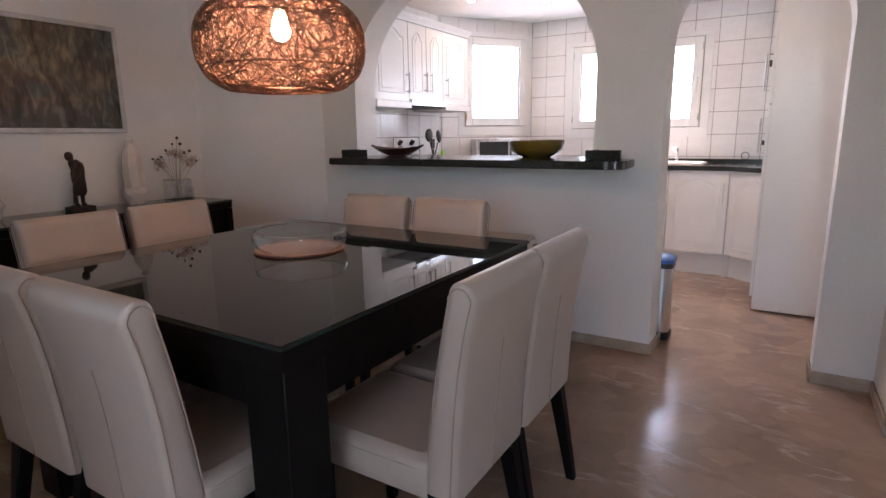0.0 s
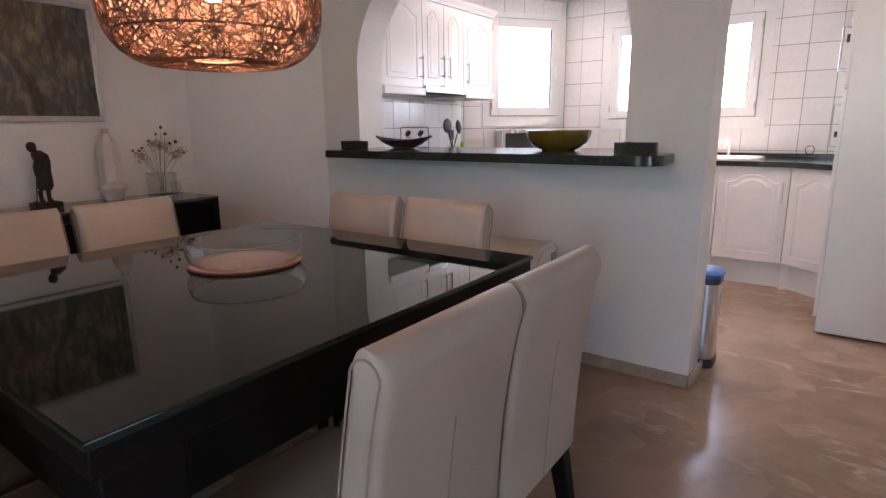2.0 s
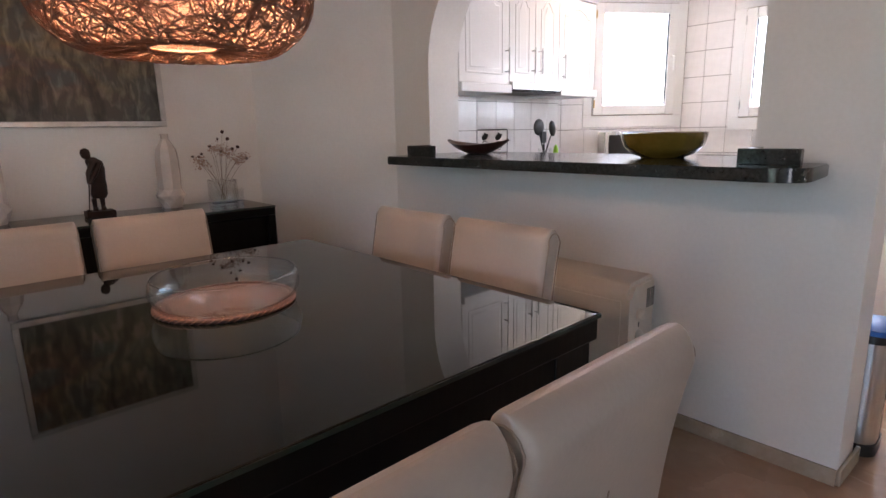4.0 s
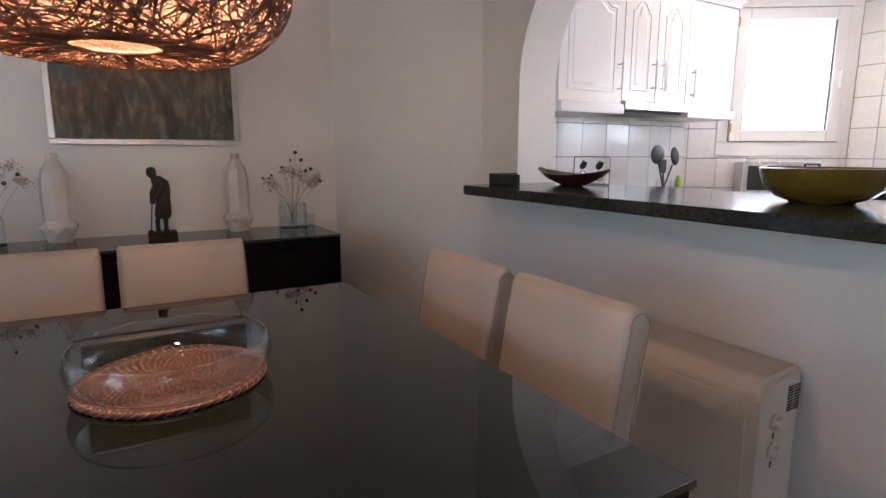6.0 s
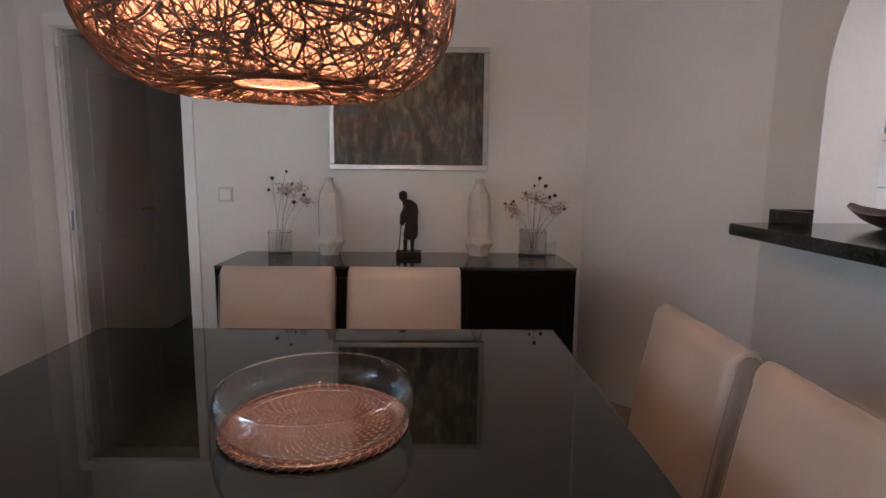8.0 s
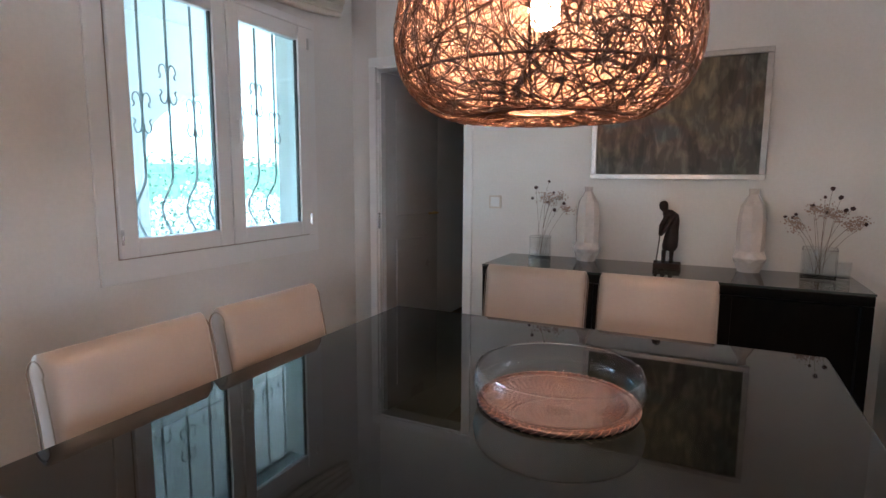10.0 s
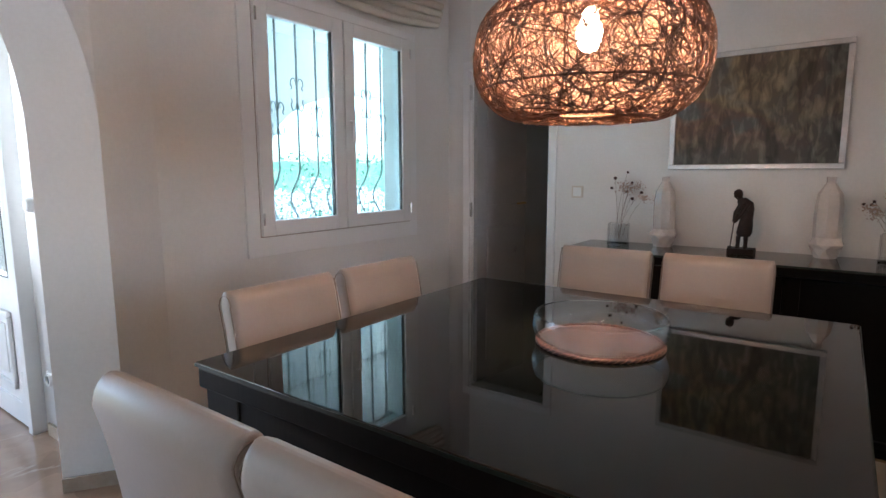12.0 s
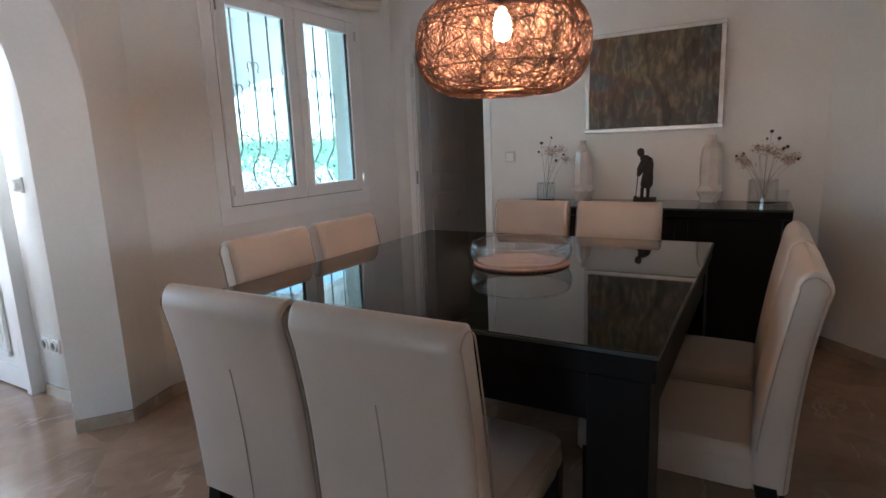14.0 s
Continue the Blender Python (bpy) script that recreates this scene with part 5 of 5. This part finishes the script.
pane = part("pane", boxed((0.1555, 0.018, 0.7405), (0.7445, 0.024, 1.9395)), DOORPANE, lf)
pane.visible_shadow = False
part("glazing_bar", boxed((0.1555, 0.0245, 1.32), (0.7445, 0.036, 1.345)), PVC, lf)
part("door_handle", tube(bmesh.new(), [(0.80, 0.044, 1.0), (0.80, 0.095, 1.0), (0.69, 0.095, 1.0)], 0.009, 8), BRASS, lf, "brass lever handle")
for a, b, c, d in ((0.1500, 0.1570, 0.7350, 1.9450), (0.7430, 0.7500, 0.7350, 1.9450), (0.1575, 0.7425, 0.7350, 0.7420), (0.1575, 0.7425, 1.9380, 1.9450)):
    part("gasket", boxed((a, 0.0445, c), (b, 0.0475, d)), BLACKPLASTIC, lf)
# Black strips darken the gap along both edges of the leaf.
for a, b, c, d in ((0.0510, 0.0545, 0.01, 2.055), (0.8455, 0.8490, 0.01, 2.055)):
    part("gap_shade_strip", boxed((a, 0.030, c), (b, 0.0465, d)), BLACKPLASTIC, ed)
for z in (0.25, 1.05, 1.85):
    part("hinge", tube(bmesh.new(), [(0.052, 0.055, z - 0.05), (0.052, 0.055, z + 0.05)], 0.008, 8), PVC, ed)


# ---- outside: grille, porch, hedge ----
grille = thing("window_grille", pose(0, 0, 0), "grey wrought-iron window grille with scrolls and bellied bars", "grille")


def belly(z):
    u = max(0.0, min(1.0, (1.24 - z) / 0.34))
    return -0.085 * math.sin(math.pi * u) ** 2


for i, x in enumerate([0.50 + 0.138 * k for k in range(9)]):
    part("bar", tube(bmesh.new(), [(x, -3.585 + belly(z), z) for z in [0.90 + 0.03 * k for k in range(40)]], 0.0062, 6), IRON, grille)
    zc = 1.70 if i % 2 else 1.56
    for s, up in ((-1, 1), (1, 1), (-1, -1), (1, -1)):
        flat = [(0.006 + 0.038 * (1 - math.cos(a)) * 0.5, 0.038 * math.sin(a)) for a in [k * math.pi / 8 for k in range(9)]]
        flat += [(0.044 - 0.012 * math.sin(a) * 0.8, -0.012 * (1 - math.cos(a))) for a in [k * math.pi / 5 for k in range(1, 6)]]
        zs = [(u, zc + w) if up > 0 else (u, zc - 0.10 - w) for u, w in flat]
        part("scroll", tube(bmesh.new(), [(x + s * u, -3.585 + belly(w), w) for u, w in zs], 0.0036, 5), IRON, grille)
for z in (0.915, 2.04):
    part("rail", boxed((0.44, -3.597, z - 0.006), (1.65, -3.573, z + 0.006), 0.001), IRON, grille)

structure("ground", boxed((-400, -400, -0.22), (400, 400, -0.12)), TERRACE, "pale paved ground outside", "ground")
structure("porch_floor", boxed((-2.2, -6.6, -0.115), (2.2, -5.805, -0.02)), TERRACE, "pale paved porch floor", "floor")
bm = bmesh.new()
box(bm, (-3.6, -5.78, 0), (-3.05, -5.58, TOP))
arch_head(bm, (-3.05, -5.78), (1, 0), (0, 0.2), 2.90, 1.45, 0.64, TOP)
box(bm, (-0.15, -5.78, 0), (0.12, -5.58, TOP))
arch_head(bm, (0.12, -5.78), (1, 0), (0, 0.2), 2.08, 1.45, 0.55, TOP)
structure("porch_arcade", bm, OUTWHITE, "white rendered porch wall with wide arches", "porch")
structure("porch_low_wall", boxed((-3.05, -5.74, 0), (2.17, -5.62, 0.45)), OUTWHITE, "low white rendered parapet", "parapet")

rng = random.Random(11)
lv, lf_ = [], []
for i in range(36000):
    p = Vector((rng.uniform(-9, 6), -9.2 + rng.gauss(0, 0.20), rng.uniform(0.0, 1.55) + 0.10 * math.sin(i)))
    a, b = Vector((rng.gauss(0, 1), rng.gauss(0, 1), rng.gauss(0, 1))).normalized(), Vector((rng.gauss(0, 1), rng.gauss(0, 1), rng.gauss(0, 1)))
    b = a.cross(b).normalized()
    s = rng.uniform(0.022, 0.046)
    n = len(lv)
    lv += [p - a * s, p + b * s * 0.45, p + a * s, p - b * s * 0.45]
    lf_.append((n, n + 1, n + 2, n + 3))
n = len(lv)
lv += [Vector(p) for p in ((-9, -9.5, 0), (6, -9.5, 0), (6, -9.0, 0), (-9, -9.0, 0), (-9, -9.5, 1.42), (6, -9.5, 1.42), (6, -9.0, 1.42), (-9, -9.0, 1.42))]
lf_ += [tuple(n + k for k in q) for q in ((0, 3, 2, 1), (4, 5, 6, 7), (0, 1, 5, 4), (1, 2, 6, 5), (2, 3, 7, 6), (3, 0, 4, 7))]
hm = bpy.data.meshes.new("hedge")
hm.from_pydata(lv, [], lf_)
hm.materials.append(LEAF)
tagged(new("hedge", hm), "clipped green garden hedge beyond the porch", "hedge", kind="stuff")
for k, x in enumerate((-3.3, -2.7, -2.15, -1.6, -1.05, -0.5)):
    pot = thing("flower_pot", pose(x, -7.3 + 0.12 * (k % 2), -0.12), "white round garden pot with a pale flowering shrub", "flower pot", "pots on the terrace")
    part("vessel", lathe(bmesh.new(), [(0.16, 0), (0.22, 0.38), (0.24, 0.40), (0.24, 0.45), (0.21, 0.45), (0.20, 0.38), (0.02, 0.36)], 20), OUTWHITE, pot)
    tv, tf, bv, bf = [], [], [], []
    for j in range(900):
        d = Vector((rng.gauss(0, 1), rng.gauss(0, 1), rng.gauss(0, 1))).normalized() * rng.uniform(0.12, 0.34)
        p = Vector((d.x, d.y, 0.80 + d.z * (1.05 + 0.25 * (k % 3))))
        a, b = Vector((rng.gauss(0, 1), rng.gauss(0, 1), rng.gauss(0, 1))).normalized(), Vector((rng.gauss(0, 1), rng.gauss(0, 1), rng.gauss(0, 1)))
        b = a.cross(b).normalized()
        q = rng.uniform(0.014, 0.034)
        vs, fs = (bv, bf) if rng.random() < 0.78 else (tv, tf)
        n = len(vs)
        vs += [p - a * q, p + b * q * 0.7, p + a * q, p - b * q * 0.7]
        fs.append((n, n + 1, n + 2, n + 3))
    for name, vs, fs, mt in (("foliage", tv, tf, LEAF), ("blossoms", bv, bf, BLOSSOM)):
        me = bpy.data.meshes.new(name)
        me.from_pydata(vs, [], fs)
        me.materials.append(mt)
        ob = new(name, me)
        ob.parent = pot
        tagged(ob, kind="stuff")
    part("stem", tube(bmesh.new(), [(0, 0, 0.36), (0.02, 0.01, 0.6), (0, 0, 0.85)], 0.012, 6), TWIG, pot)


# ---- kitchen wall tiles ----
tile_me = mesh_of("tile", boxed((0.0, -0.006, 0.0), (1.0, 0.0, 1.0), 0.0), TILE, 0)


def tiled(wall, m, x0, x1, z0, z1, start, hole=None, size=0.198, gap=0.0048, low=0.769):
    """Glazed tiles on a wall, cut round a window's opening."""
    rows, cols = int((z1 - low) / size) + 2, int((x1 - start) / size) + 2
    for j in range(rows):
        for i in range(-1, cols):
            a, b = max(x0, start + i * size) + gap / 2, min(x1, start + (i + 1) * size) - gap / 2
            c, d = max(z0, low + j * size) + gap / 2, min(z1, low + (j + 1) * size) - gap / 2
            if b - a < 0.015 or d - c < 0.015:
                continue
            bits = [(a, b, c, d)]
            if hole and b > hole[0] and a < hole[1] and d > hole[2] and c < hole[3]:
                bits = []
                if a < hole[0]:
                    bits.append((a, hole[0], c, d))
                if b > hole[1]:
                    bits.append((hole[1], b, c, d))
                aa, bb = max(a, hole[0]), min(b, hole[1])
                if c < hole[2]:
                    bits.append((aa, bb, c, hole[2]))
                if d > hole[3]:
                    bits.append((aa, bb, hole[3], d))
            for p, q, r, s in bits:
                if q - p < 0.012 or s - r < 0.012:
                    continue
                ob = new("tile", tile_me)
                ob.matrix_basis = m @ pose(p, -0.0005, r) @ Matrix.Diagonal((q - p, 1, s - r, 1))
                ob.parent = wall


tiled(bpy.data.objects["wall_kitchen_north"], pose(0, 2.60, 0), 1.112, 3.99, 0.947, KTOP, 1.073, (W2[0] - 0.075, W2[1] + 0.075, W2[2] - 0.095, W2[3] + 0.045))
tiled(bpy.data.objects["wall_kitchen_corner"], CPOSE, 0.0, CLEN - 0.002, 0.917, KTOP, 0.03, (W1[0] - 0.075, W1[1] + 0.075, W1[2] - 0.095, W1[3] + 0.045))
tiled(bpy.data.objects["wall_kitchen_west"], pose(0.50, 0.22, 0, 0, 0, 90), 0.002, 1.50, 0.917, KTOP, 0.171, low=0.78)
